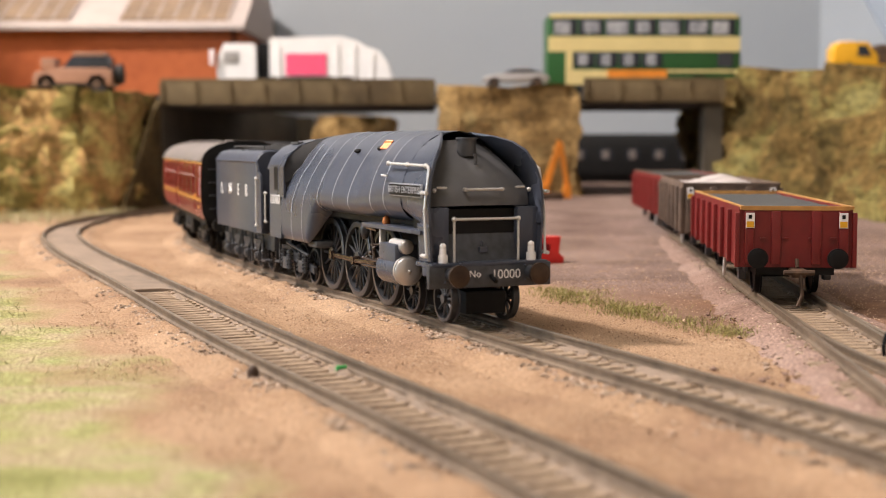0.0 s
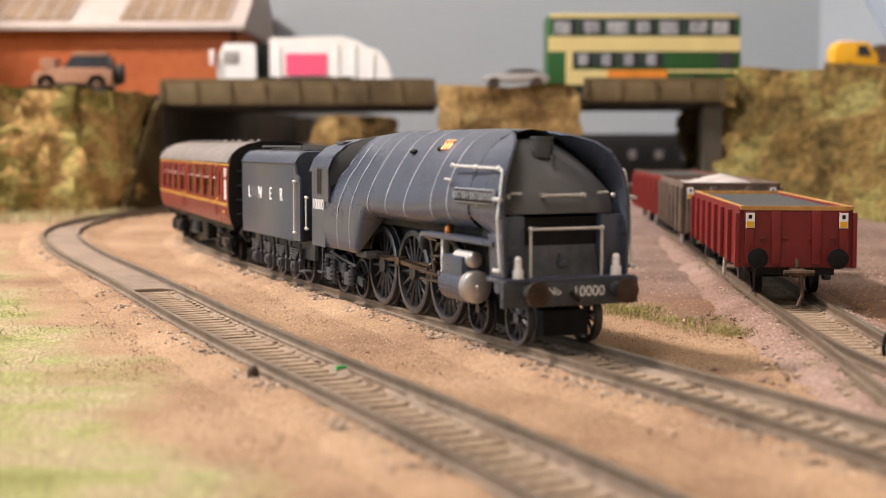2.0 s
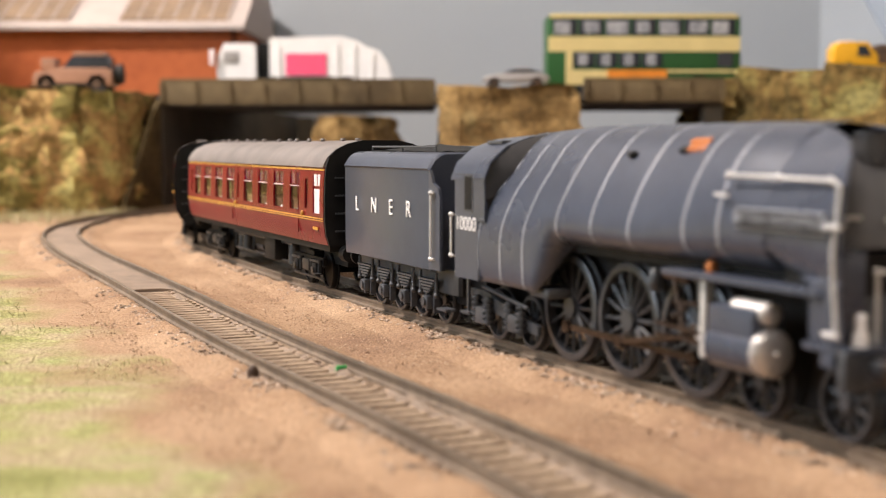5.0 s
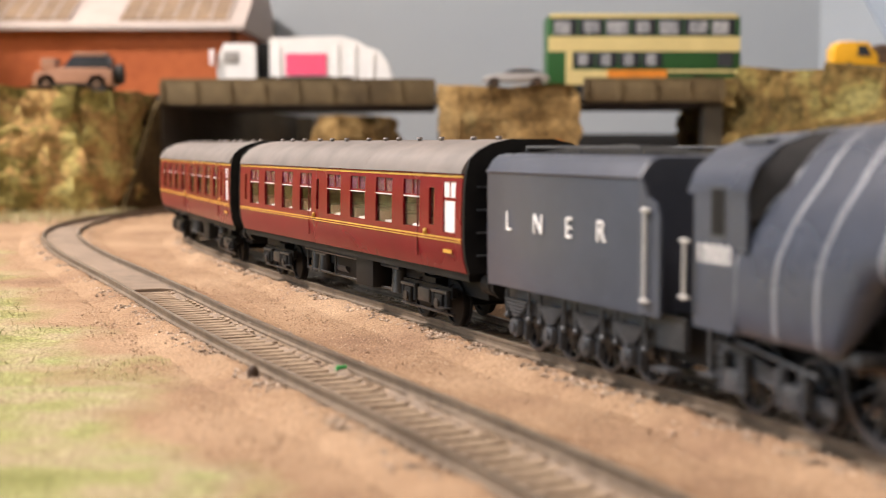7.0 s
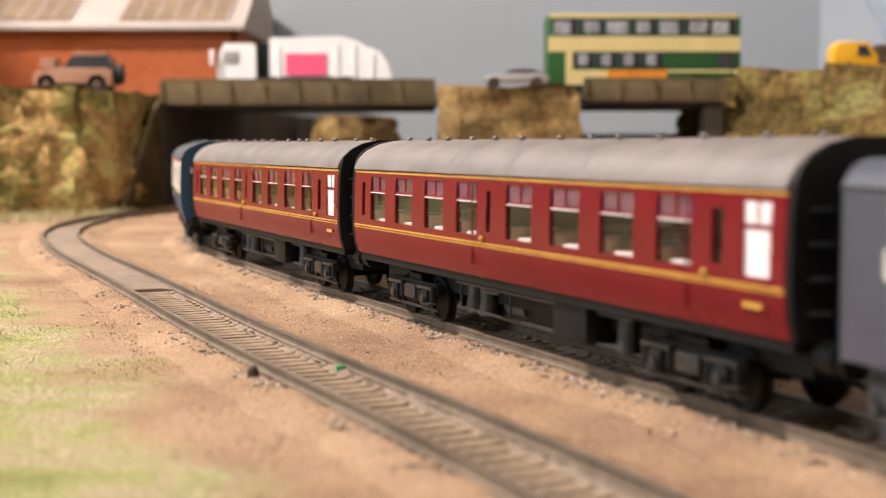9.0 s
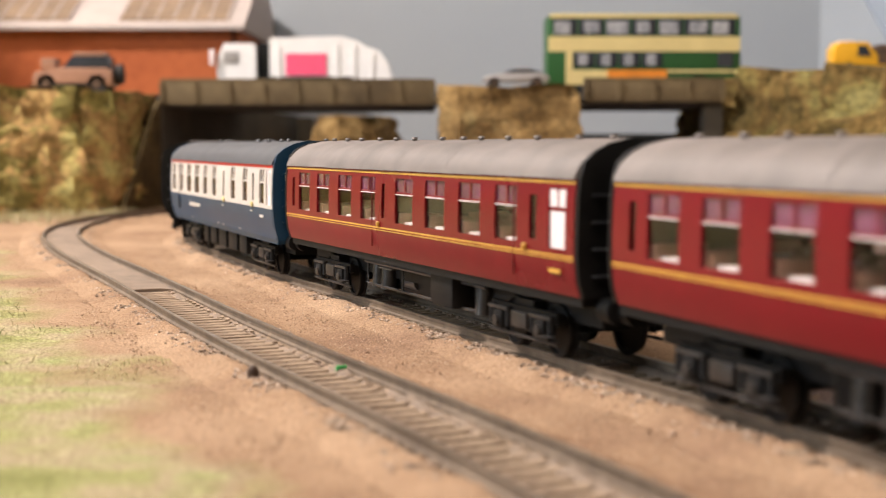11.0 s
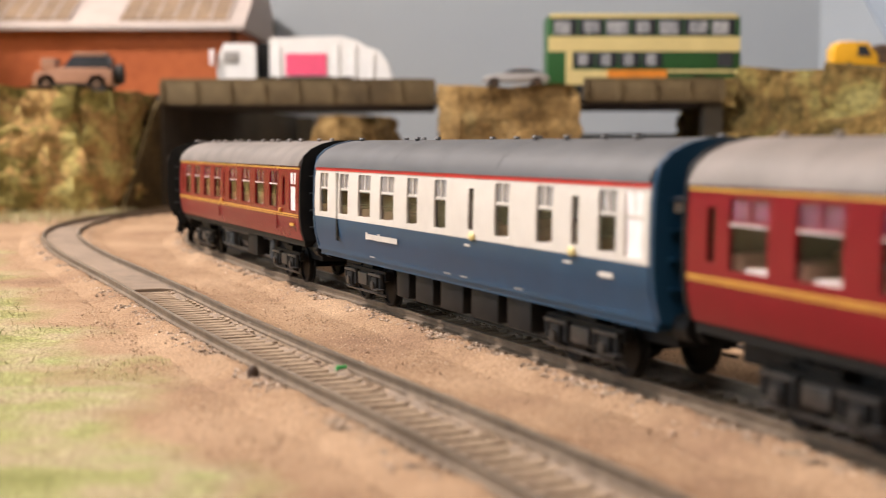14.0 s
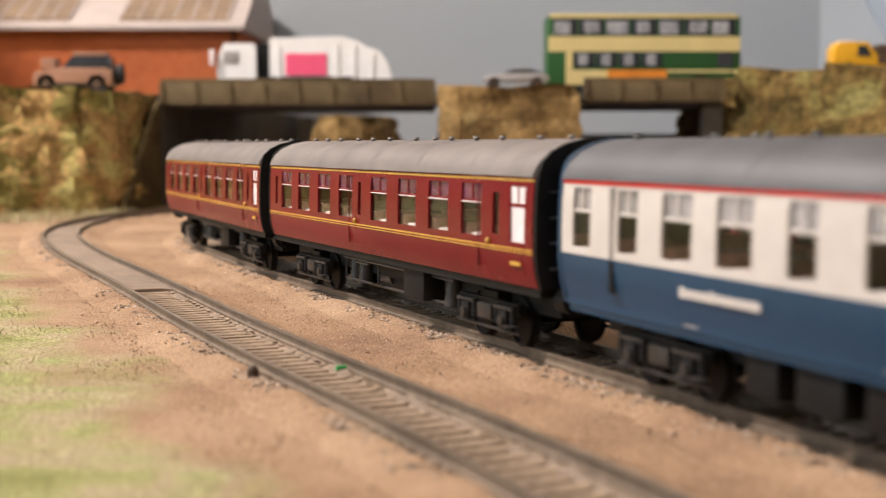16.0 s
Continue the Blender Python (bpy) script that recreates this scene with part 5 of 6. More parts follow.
def box_wagon(name, label, length, width, top, body_mat, band_mat, load, ribs):
    """Open box wagon, x forward, origin under its front end at rail level."""
    t = thing(name, label, "wagon", group="parked wagons")
    w, z0 = width / 2, 0.0098
    body = part("body", box(-length, 0, -w + 0.0006, w - 0.0006, z0 + 0.001, z0 + 0.002), body_mat, t)
    for sgn in (-1, 1):
        part("side_panel", box(-length, 0, sgn * w - 0.0006, sgn * w + 0.0006, z0, top), body_mat, body)
    for x in (-length, 0):
        part("end_panel", box(x - 0.0006, x + 0.0006, -w + 0.0006, w - 0.0006, z0, top), body_mat, body)
    for sgn in (-1, 1):
        for i in range(ribs + 1):
            x = -length * i / ribs
            part("rib", box(x - 0.0011, x + 0.0011, sgn * (w + 0.0012) - 0.0007, sgn * (w + 0.0012) + 0.0007, z0, top - 0.0016, 0.0003), body_mat, body)
    for x, d in ((0, 1), (-length, -1)):
        for y in (-w + 0.0022, -w * 0.37, w * 0.37, w - 0.0022):
            part("rib", box(x + d * 0.0006 - 0.0006, x + d * 0.0006 + 0.0012, y - 0.0014, y + 0.0014, z0 + 0.001, top - 0.0012, 0.0003), body_mat, body)
        for y in (-0.0098, -0.0032, 0.0045, 0.0110):
            part("bracket", box(x + d * 0.0010 - 0.0003, x + d * 0.0010 + 0.0005, y - 0.0009, y + 0.0009, 0.0185, 0.0189), body_mat, body)
    bm = bmesh.new()
    for sgn in (-1, 1):
        box(-length - 0.0012, 0.0012, sgn * w - 0.0004, sgn * w + 0.0008, top - 0.0007, top + 0.0004, bm=bm)
    for x in (-length, 0):
        box(x - 0.0006, x + 0.0009, -w + 0.0004, w - 0.0004, top - 0.0009, top + 0.0004, bm=bm)
    part("top_band", bm, band_mat, body, "yellow ochre top rim" if band_mat == "wagon_gold" else "")
    rows = []
    for i in range(25):
        x = -0.0015 - (length - 0.003) * i / 24
        row = []
        for k in range(13):
            y = -w + 0.0007 + (2 * w - 0.0014) * k / 12
            h = 0.0004 * noise.noise((x * 300, y * 300, 3))
            if load == "pile":
                h += 0.0048 * math.exp(-((y - 0.001) / 0.011) ** 2) * math.exp(-((x + length * 0.38) / (length * 0.33)) ** 2) + 0.0006 * noise.noise((x * 700, y * 700, 3))
            row.append((x, y, top - (0.0018 if load == "pile" else 0.0008) + h))
        rows.append(row)
    part("load", loft(rows), load, t, "pale stone load" if load == "pile" else "dark flat load")
    for x, d in ((0, 1), (-length, -1)):
        for sgn in (-1, 1):
            y = sgn * 0.0118
            b = part("buffer", cyl((x + d * 0.0025, y, 0.0128), 0.0016, 0.004, "x", 14), "black", t)
            hd = cyl((x + d * 0.0048, y, 0.0128), 0.0031, 0.0009, "x", 24)
            ball((x + d * 0.0051, y, 0.0128), 0.0029, hd, 0.15, seg=14)
            part("buffer_head", hd, "black", b, "black buffer head")
            if d > 0:
                pl = part("warning_label", box(x + 0.0019, x + 0.0021, sgn * (w - 0.0024) - 0.0013, sgn * (w - 0.0024) + 0.0013, top - 0.0062, top - 0.0016), "white", body, "white and yellow warning label")
                part("label_field", box(x + 0.0021, x + 0.0022, sgn * (w - 0.0024) - 0.0011, sgn * (w - 0.0024) + 0.0011, top - 0.0060, top - 0.0042), "yellow", pl)
                part("label_sign", box(x + 0.0021, x + 0.0022, sgn * (w - 0.0024) - 0.0005, sgn * (w - 0.0024) + 0.0005, top - 0.0034, top - 0.0022), "black", pl)
    part("underframe", box(-length, 0, -w * 0.72, w * 0.72, 0.0075, z0), "black", t)
    part("tail_label", box(0.0013, 0.0016, -0.0068, -0.0056, 0.0186, 0.0213, 0.0003), "white", body, "white tail label")
    hook = box(0.001, 0.0075, -0.0022, 0.0022, 0.0072, 0.0098, 0.0005)
    bar((0.0075, -0.0045, 0.0088), (0.0075, 0.0045, 0.0088), 0.0008, hook)
    bar((0.004, 0, 0.0100), (0.003, 0, 0.0125), 0.0006, hook)
    bar((0.0075, 0.0005, 0.0080), (0.0085, 0.0008, 0.0020), 0.0006, hook)
    bar((0.0085, 0.0008, 0.0020), (0.0090, -0.0006, -0.0012), 0.0006, hook)
    part("coupling", hook, "rust", t, "rusty tension hook coupling")
    for x in (-0.020, -length + 0.020):
        for sgn in (-1, 1):
            wheel(t, x, sgn * 0.0088, 0.0060, 0)
            a = box(x - 0.0075, x + 0.0075, sgn * 0.0128 - 0.0006, sgn * 0.0128 + 0.0006, 0.0072, 0.0090)
            box(x - 0.0018, x + 0.0018, sgn * 0.0132 - 0.0012, sgn * 0.0132 + 0.0012, 0.0042, 0.0080, 0.0003, bm=a)
            part("axle_guard", a, "frame", t)
        part("axle", cyl((x, 0, 0.006), 0.001, 0.017, "y", 8), "black", t)
    for sgn in (-1, 1):
        part("brake_lever", bar((-0.045, sgn * 0.0155, 0.0100), (-0.047, sgn * 0.0155, 0.0030), 0.0006), "handrail", t, "pale brake lever")
    return t


def place_on(line, s, z=0.0):
    x, y, a = line.at(s)
    return pose(x, y, z, 0, 0, math.degrees(a) + 180)


def siding_pose(s_front, length):
    xa, ya, _ = SIDING.at(s_front)
    xb, yb, _ = SIDING.at(s_front + length)
    return pose(xa, ya, 0.0, 0, 0, math.degrees(math.atan2(ya - yb, xa - xb)))


w1 = box_wagon("box_wagon", "red open box wagon with ochre rim and dark load", 0.138, 0.0325, 0.0280, "wagon", "wagon_gold", "load", 7)
w1.matrix_basis = siding_pose(0.166, 0.138)
w2 = box_wagon("box_wagon", "weathered brown open wagon heaped with pale stone", 0.120, 0.0385, 0.0308, "wagon_brown", "wagon_brown", "pile", 6)
w2.matrix_basis = siding_pose(0.322, 0.120)
w3 = box_wagon("box_wagon", "far red open box wagon at the end of the siding", 0.150, 0.0350, 0.0310, "wagon", "wagon_brown", "load", 7)
w3.matrix_basis = siding_pose(0.460, 0.150)

# ---- road vehicles and buildings on the upper level ----


def road_wheel(t, x, y, r, w=0.006):
    b = cyl((x, y, r), r, w, "y", 22)
    wh = part("wheel", b, "tyre", t)
    part("hub", cyl((x, y + math.copysign(w / 2, y), r), r * 0.5, 0.0012, "y", 16), "handrail" if w > 0.005 else "rust", wh)


def double_decker():
    """x along the bus to its front, y to its left."""
    t = thing("double_decker_bus", "green and cream double-decker bus parked on the bridge road", "bus", pose(0.1725, 1.205, ROAD, 0, 0, 0))
    L, W, H = 0.1665, 0.046, 0.0682
    x0, x1 = -L / 2, L / 2
    body = part("body", box(x0, x1, -W / 2, W / 2, 0.006, H, 0.0035), "bus_green", t, "green bus body")
    for sgn in (-1, 1):
        y0, y1 = sgn * W / 2 - 0.0006, sgn * W / 2 + 0.0006
        po, pi = sgn * (W / 2 + 0.0009) - 0.0003, sgn * (W / 2 + 0.0009) + 0.0003
        part("cream_band", box(x0 + 0.001, x1 - 0.001, y0, y1, 0.0368, 0.0497), "bus_cream", body, "cream band between decks")
        part("cream_band", box(x0 + 0.002, x1 - 0.003, y0, y1, 0.0655, 0.0676), "bus_cream", body)
        part("cream_band", box(x0 + 0.016, x0 + 0.100, y0, y1, 0.0085, 0.0212), "bus_cream", body)
        part("cream_band", box(x0 + 0.016, x0 + 0.022, y0, y1, 0.0212, 0.0367), "bus_cream", body)
        part("poster", box(x0 + 0.052, x0 + 0.103, po, pi, 0.0125, 0.0212), "orange", body, "orange advertising panel")
        part("cream_line", box(x0 + 0.103, x1 - 0.004, y0, y1, 0.0190, 0.0212), "bus_cream", body)
        for i in range(7):
            a = x0 + 0.005 + i * 0.0226
            w = part("window", box(a, a + 0.0205, y0, y1, 0.0505, 0.0648, 0.0002), "dark_glass", body, "dark upper deck window")
            part("pale_view", box(a + 0.001 + 0.003 * (i % 2), a + 0.015 + 0.002 * (i % 3), po, pi, 0.0515 + 0.001 * (i % 2), 0.0625), "view", w)
        for i in range(4):
            a = x0 + 0.023 + i * 0.0195
            w = part("window", box(a, a + 0.0175, y0, y1, 0.0237, 0.0362, 0.0002), "dark_glass", body, "dark lower deck window")
            part("pale_view", box(a + 0.004, a + 0.012, po, pi, 0.0250, 0.0348), "view", w)
        part("cab_window", box(x1 - 0.020, x1 - 0.007, y0, y1, 0.0237, 0.0362), "dark_glass", body)
    part("roof", box(x0 + 0.003, x1 - 0.004, -W / 2 + 0.003, W / 2 - 0.003, H - 0.0005, H + 0.0012, 0.0006), "bus_cream", body, "cream roof")
    part("windscreen", box(x1 - 0.0005, x1 + 0.0005, -W / 2 + 0.004, W / 2 - 0.004, 0.022, 0.035), "dark_glass", body)
    for x in (x0 + 0.035, x1 - 0.035):
        for y in (-W / 2 + 0.003, W / 2 - 0.003):
            road_wheel(t, x, y, 0.0085)


def dustcart():
    t = thing("refuse_lorry", "white refuse lorry with a pink side panel on the bridge", "lorry", pose(-0.1235, 1.225, ROAD, 0, 0, 180))
    # x forward: the cab faces the brick building
    cab = part("cab", prism([(0.040, 0.006), (0.073, 0.006), (0.0745, 0.022), (0.072, 0.036), (0.068, 0.0455), (0.042, 0.0455), (0.040, 0.040)], -0.022, 0.022), "white", t, "white lorry cab")
    for sgn in (-1, 1):
        part("side_window", box(0.055, 0.068, sgn * 0.022 - 0.0004, sgn * 0.022 + 0.0004, 0.028, 0.038, 0.001), "silver_car", cab)
        part("mirror", box(0.076, 0.080, sgn * 0.024 - 0.002, sgn * 0.024 + 0.002, 0.026, 0.040, 0.0006), "frosted", cab)
    part("windscreen", box(0.0715, 0.0745, -0.019, 0.019, 0.025, 0.036), "dark_glass", cab)
    body = part("hopper_body", prism([(0.028, 0.0165), (0.028, 0.0500), (-0.035, 0.0515), (-0.050, 0.0470), (-0.056, 0.0425), (-0.068, 0.0390), (-0.0745, 0.030), (-0.080, 0.0125), (-0.050, 0.0125), (-0.046, 0.0165)], -0.023, 0.023), "white", t, "white ribbed refuse body")
    for sgn in (-1, 1):
        part("side_panel", box(-0.022, 0.014, sgn * 0.023 - 0.0005, sgn * 0.023 + 0.0007, 0.0175, 0.0365), "pink", body, "pink advertising panel")
        for x in (-0.062, -0.046, -0.031, 0.020):
            part("rib", box(x - 0.0009, x + 0.0009, sgn * 0.0235 - 0.0006, sgn * 0.0235 + 0.0006, 0.012, 0.044 if x > -0.05 else 0.037), "white", body)
    part("chassis", box(-0.046, 0.040, -0.0215, 0.0215, 0.005, 0.0164), "black", t)
    part("gap_equipment", box(0.029, 0.039, -0.018, 0.018, 0.010, 0.046), "black", t)
    for x in (0.055, -0.030, -0.048):
        for y in (-0.020, 0.020):
            road_wheel(t, x, y, 0.0075)


def car(name, label, m, paint, L, W, H, jeep=False):
    t = thing(name, label, "car", m)
    if jeep:
        prof = [(-L / 2, 0.006), (-L / 2, 0.019), (-L / 2 + 0.004, 0.021), (L * 0.16, 0.0215), (L * 0.20, 0.0205), (L * 0.47, 0.018), (L / 2, 0.014), (L / 2, 0.006)]
    else:
        prof = [(-L / 2, 0.005), (-L / 2, 0.0105), (-L * 0.35, 0.0125), (L * 0.18, 0.0122), (L * 0.45, 0.0098), (L / 2, 0.0075), (L / 2, 0.005)]
    b = prism(prof, -W / 2, W / 2)
    bmesh.ops.bevel(b, geom=list(b.edges), offset=0.0009, segments=2, affect="EDGES", profile=0.6)
    body = part("body", b, paint, t)
    z = prof[2][1]
    if jeep:
        top = [(-L * 0.46, z), (-L * 0.44, H), (L * 0.02, H), (L * 0.14, z)]
    else:
        top = [(-L * 0.42, z), (-L * 0.22, H), (L * 0.02, H), (L * 0.2, z)]
    c = prism(top, -W * 0.43, W * 0.43)
    bmesh.ops.bevel(c, geom=list(c.edges), offset=0.0009, segments=2, affect="EDGES", profile=0.6)
    part("cabin", c, "dark_glass", body, "dark glazed cabin")
    part("roof", box(top[1][0] + 0.001, top[2][0] - 0.001, -W * 0.42, W * 0.42, H - 0.0006, H + 0.0012, 0.0004), "black" if jeep else paint, body)
    if jeep:
        part("spare_wheel", cyl((-L / 2 - 0.003, 0, 0.0165), 0.0085, 0.006, "x", 20), "tyre", t)
        part("roof_rack", box(-L * 0.40, 0, -W * 0.36, W * 0.36, H + 0.0012, H + 0.0045, 0.0005), "bronze", body)
        part("windscreen_frame", box(L * 0.24, L * 0.42, -W * 0.32, W * 0.32, 0.020, 0.0295, 0.001), "bronze", body)
        part("bumper", box(L / 2, L / 2 + 0.002, -W / 2, W / 2, 0.006, 0.0085), "black", t)
        part("sill", box(-L * 0.25, L * 0.25, -W / 2 - 0.0008, W / 2 + 0.0008, 0.004, 0.0085), "black", t)
    for x in (-L * 0.31, L * 0.33):
        for y in (-W / 2 + 0.002, W / 2 - 0.002):
            road_wheel(t, x, y, 0.0078 if jeep else 0.0045, 0.004)
    return t


def brick_building():
    t = thing("industrial_unit", "orange brick industrial unit with a pale rooflight roof", "building", pose(-0.4100, 1.46, ROAD))
    # front wall of brick courses faces the road
    L, H = 0.39, 0.0775
    wallp = part("front_wall", box(-L / 2, L / 2, -0.004, 0.0, -0.002, H), "brick", t, "orange brick wall")
    part("side_wall", box(L / 2 - 0.004, L / 2, 0.0, 0.30, -0.002, H), "brick", t)
    part("side_wall", box(-L / 2, -L / 2 + 0.004, 0.0, 0.22, -0.002, H), "brick", t)
    courses = bmesh.new()
    rng = random.Random(5)
    for k in range(35):
        z = 0.001 + k * 0.00215
        n = 76
        for i in range(n):
            x = -L / 2 + (i + 0.5 * (k % 2)) * L / n
            if x + L / n > L / 2:
                continue
            y = -0.004 - rng.uniform(0.0001, 0.00035)
            v = [courses.verts.new(c) for c in ((x + 0.0002, y, z), (x + L / n - 0.0002, y, z), (x + L / n - 0.0002, y, z + 0.0018), (x + 0.0002, y, z + 0.0018))]
            courses.faces.new(v)
    part("brickwork", courses, "brick", wallp, kind="stuff")
    roof = part("roof", prism([(-0.012, H), (-0.012, H + 0.004), (0.15, H + 0.085), (0.30, H + 0.004), (0.30, H)], 0, L + 0.012), "roofsheet", t, "pale corrugated roof")
    roof.matrix_basis = Matrix.Translation((L / 2 + 0.006, 0, 0)) @ Matrix.Rotation(radians(90), 4, "Z")
    ang = math.atan2(0.081, 0.162)
    for x0, x1 in ((-0.185, -0.120), (-0.078, 0.014), (0.068, 0.182)):
        rl = part("rooflight", box(x0, x1, 0.014, 0.090, 0.0004, 0.0016), "skylight", t, "amber translucent rooflight")
        rl.matrix_basis = Matrix.Translation((0, -0.012, H + 0.004)) @ Matrix.Rotation(ang, 4, "X")
        n = round((x1 - x0) / 0.018)
        for i in range(n + 1):
            x = x0 + (x1 - x0) * i / n
            part("glazing_bar", box(x - 0.0009, x + 0.0009, 0.013, 0.091, 0.0016, 0.0026), "roofsheet", rl)
    part("gutter", box(-L / 2 - 0.006, L / 2 + 0.006, -0.0165, -0.0122, H - 0.0005, H + 0.0045, 0.0008), "roofsheet", t, "pale gutter")
    part("downpipe", bar((L / 2 - 0.006, -0.0065, 0.0), (L / 2 - 0.006, -0.0065, H), 0.0014), "black", t)


def digger():
    t = thing("excavator_arm", "orange model excavator with a raised bent arm on the yard", "excavator", pose(0.085, 1.02, 0.0, 0, 0, 6))
    z = ground_z(0.088, 1.02)
    part("track_base", box(-0.016, 0.004, -0.006, 0.010, z, z + 0.005, 0.0015), "rust", t)
    part("cab", box(-0.015, -0.006, -0.004, 0.008, z + 0.005, z + 0.013, 0.0015), "orange", t, "orange machine house")
    boom = prism([(-0.0120, z + 0.006), (-0.0070, z + 0.006), (-0.0015, z + 0.024), (0.0035, z + 0.040), (0.0005, z + 0.044), (-0.0050, z + 0.028)], -0.002, 0.002)
    part("boom", boom, "orange", t, "orange boom")
    part("dipper", prism([(0.0000, z + 0.0445), (0.0042, z + 0.0425), (0.0090, z + 0.010), (0.0060, z + 0.009)], -0.0017, 0.0017), "orange", t, "orange dipper arm")
    part("bucket", prism([(0.0035, z + 0.001), (0.0100, z + 0.001), (0.0095, z + 0.011), (0.0055, z + 0.011)], -0.005, 0.005), "orange", t, "orange bucket")


def skip():
    z = ground_z(0.04, 0.59)
    t = thing("plastic_barrier", "red plastic barrier block lying in the yard", "barrier", pose(0.0365, 0.600, z, 0, 0, 8))
    b = prism([(-0.016, 0.0), (0.016, 0.0), (0.0165, 0.003), (0.0135, 0.0045), (0.0150, 0.0118), (-0.0150, 0.0118), (-0.0135, 0.0045), (-0.0165, 0.003)], -0.004, 0.004)
    bmesh.ops.bevel(b, geom=list(b.edges), offset=0.0005, segments=2, affect="EDGES", profile=0.6)
    part("block", b, "red", t)
    for x in (-0.008, 0.0, 0.008):
        part("slot", box(x - 0.002, x + 0.002, -0.0043, 0.0043, 0.0058, 0.0088, 0.0004), "maroon", t)


def yellow_van():
    t = thing("yellow_van", "yellow pick-up van parked on the tall bank", "van", pose(0.3455, 1.125, 0.1035, 0, 0, 0))
    L = 0.058
    b = prism([(-L / 2, 0.003), (-L / 2, 0.021), (-L * 0.44, 0.0265), (-L * 0.02, 0.0265), (L * 0.08, 0.0150), (L * 0.46, 0.0125), (L / 2, 0.0095), (L / 2, 0.003)], -0.012, 0.012)
    bmesh.ops.bevel(b, geom=list(b.edges), offset=0.0012, segments=2, affect="EDGES", profile=0.6)
    body = part("body", b, "yellow", t)
    for sgn in (-1, 1):
        part("side_window", prism([(-L * 0.18, 0.0150), (-L * 0.17, 0.0235), (-L * 0.06, 0.0235), (L * 0.02, 0.0150)], sgn * 0.0121 - 0.0003, sgn * 0.0121 + 0.0003), "dark_glass", body)
    part("load_cover", box(L * 0.10, L * 0.46, -0.0125, 0.0125, 0.0080, 0.0245, 0.002), "rust", t, "dark brown load")
    part("beacon", box(-L * 0.40, -L * 0.2, -0.006, 0.006, 0.0265, 0.0280, 0.0004), "frosted", body)
    for x in (-L * 0.3, L * 0.3):
        for y in (-0.0105, 0.0105):
            road_wheel(t, x, y, 0.005, 0.004)


double_decker()
dustcart()
car("off_road_car", "bronze off-road car with spare wheel parked by the brick unit", pose(-0.3100, 1.165, ROAD, 0, 0, 180), "bronze", 0.066, 0.032, 0.0300, True)
car("parked_car", "silver saloon car on the road between the bridges", pose(0.0600, 1.14, ROAD + 0.0035, 0, 0, 180), "silver_car", 0.054, 0.026, 0.0155)
brick_building()
digger()
skip()
yellow_van()


def dark_coach():
    t = thing("dark_coach", "passenger coach behind the yard bridge, blackened for the shade there", "coach", pose(0.22, 1.46, 0.004))
    L = 0.24
    prof = [(-0.018, 0.012), (-0.018, 0.042), (-0.0145, 0.050), (-0.007, 0.0545), (0.007, 0.0545), (0.0145, 0.050), (0.018, 0.042), (0.018, 0.012)]
    # body taken down to black in place of the shade under the bridge
    body = part("body", loft([[(x, y, z) for y, z in prof] for x in (-L / 2, L / 2)], closed=True, caps=True), "black", t)
    for i in range(8):
        x = -L / 2 + 0.016 + i * 0.028
        w = part("window", box(x - 0.007, x + 0.007, -0.0186, -0.0178, 0.027, 0.039, 0.0002), "dark_glass", body)
        part("pale_view", box(x - 0.004, x + 0.003, -0.0189, -0.0185, 0.028, 0.037, 0.0002), "roof", w)
    part("underframe", box(-L / 2 + 0.01, L / 2 - 0.01, -0.014, 0.014, 0.0, 0.012), "black", t)


dark_coach()

# ---- small plants and litter ----
clumps("grass_tufts", "olive static grass tufts between track and yard", on_ground(0.015, 0.12, 0.36, 0.485, lambda x, y, r: abs(x - (0.036 + (0.473 - y) * 0.46) + 0.012 * noise.noise((x * 50, y * 50, 2))) < abs(r.gauss(0, 0.0075)) + 0.001 and noise.noise((x * 45, y * 45, 9)) > r.uniform(-0.6, 0.3)), 3000, 0.0021, "tuft", 3)
clumps("turf_fibres", "short pale green static grass on the turf", on_ground(-0.34, 0.03, 0.12, 0.75, lambda x, y, r: x + 0.42 * y + 0.04 * noise.noise((x * 22, y * 22, 7)) < 0.05), 12000, 0.0018, "grassy", 6)
clumps("verge_fibres", "short grass at the foot of the embankment", on_ground(-0.45, -0.235, 0.88, 1.06), 2500, 0.006, "grassy", 9)


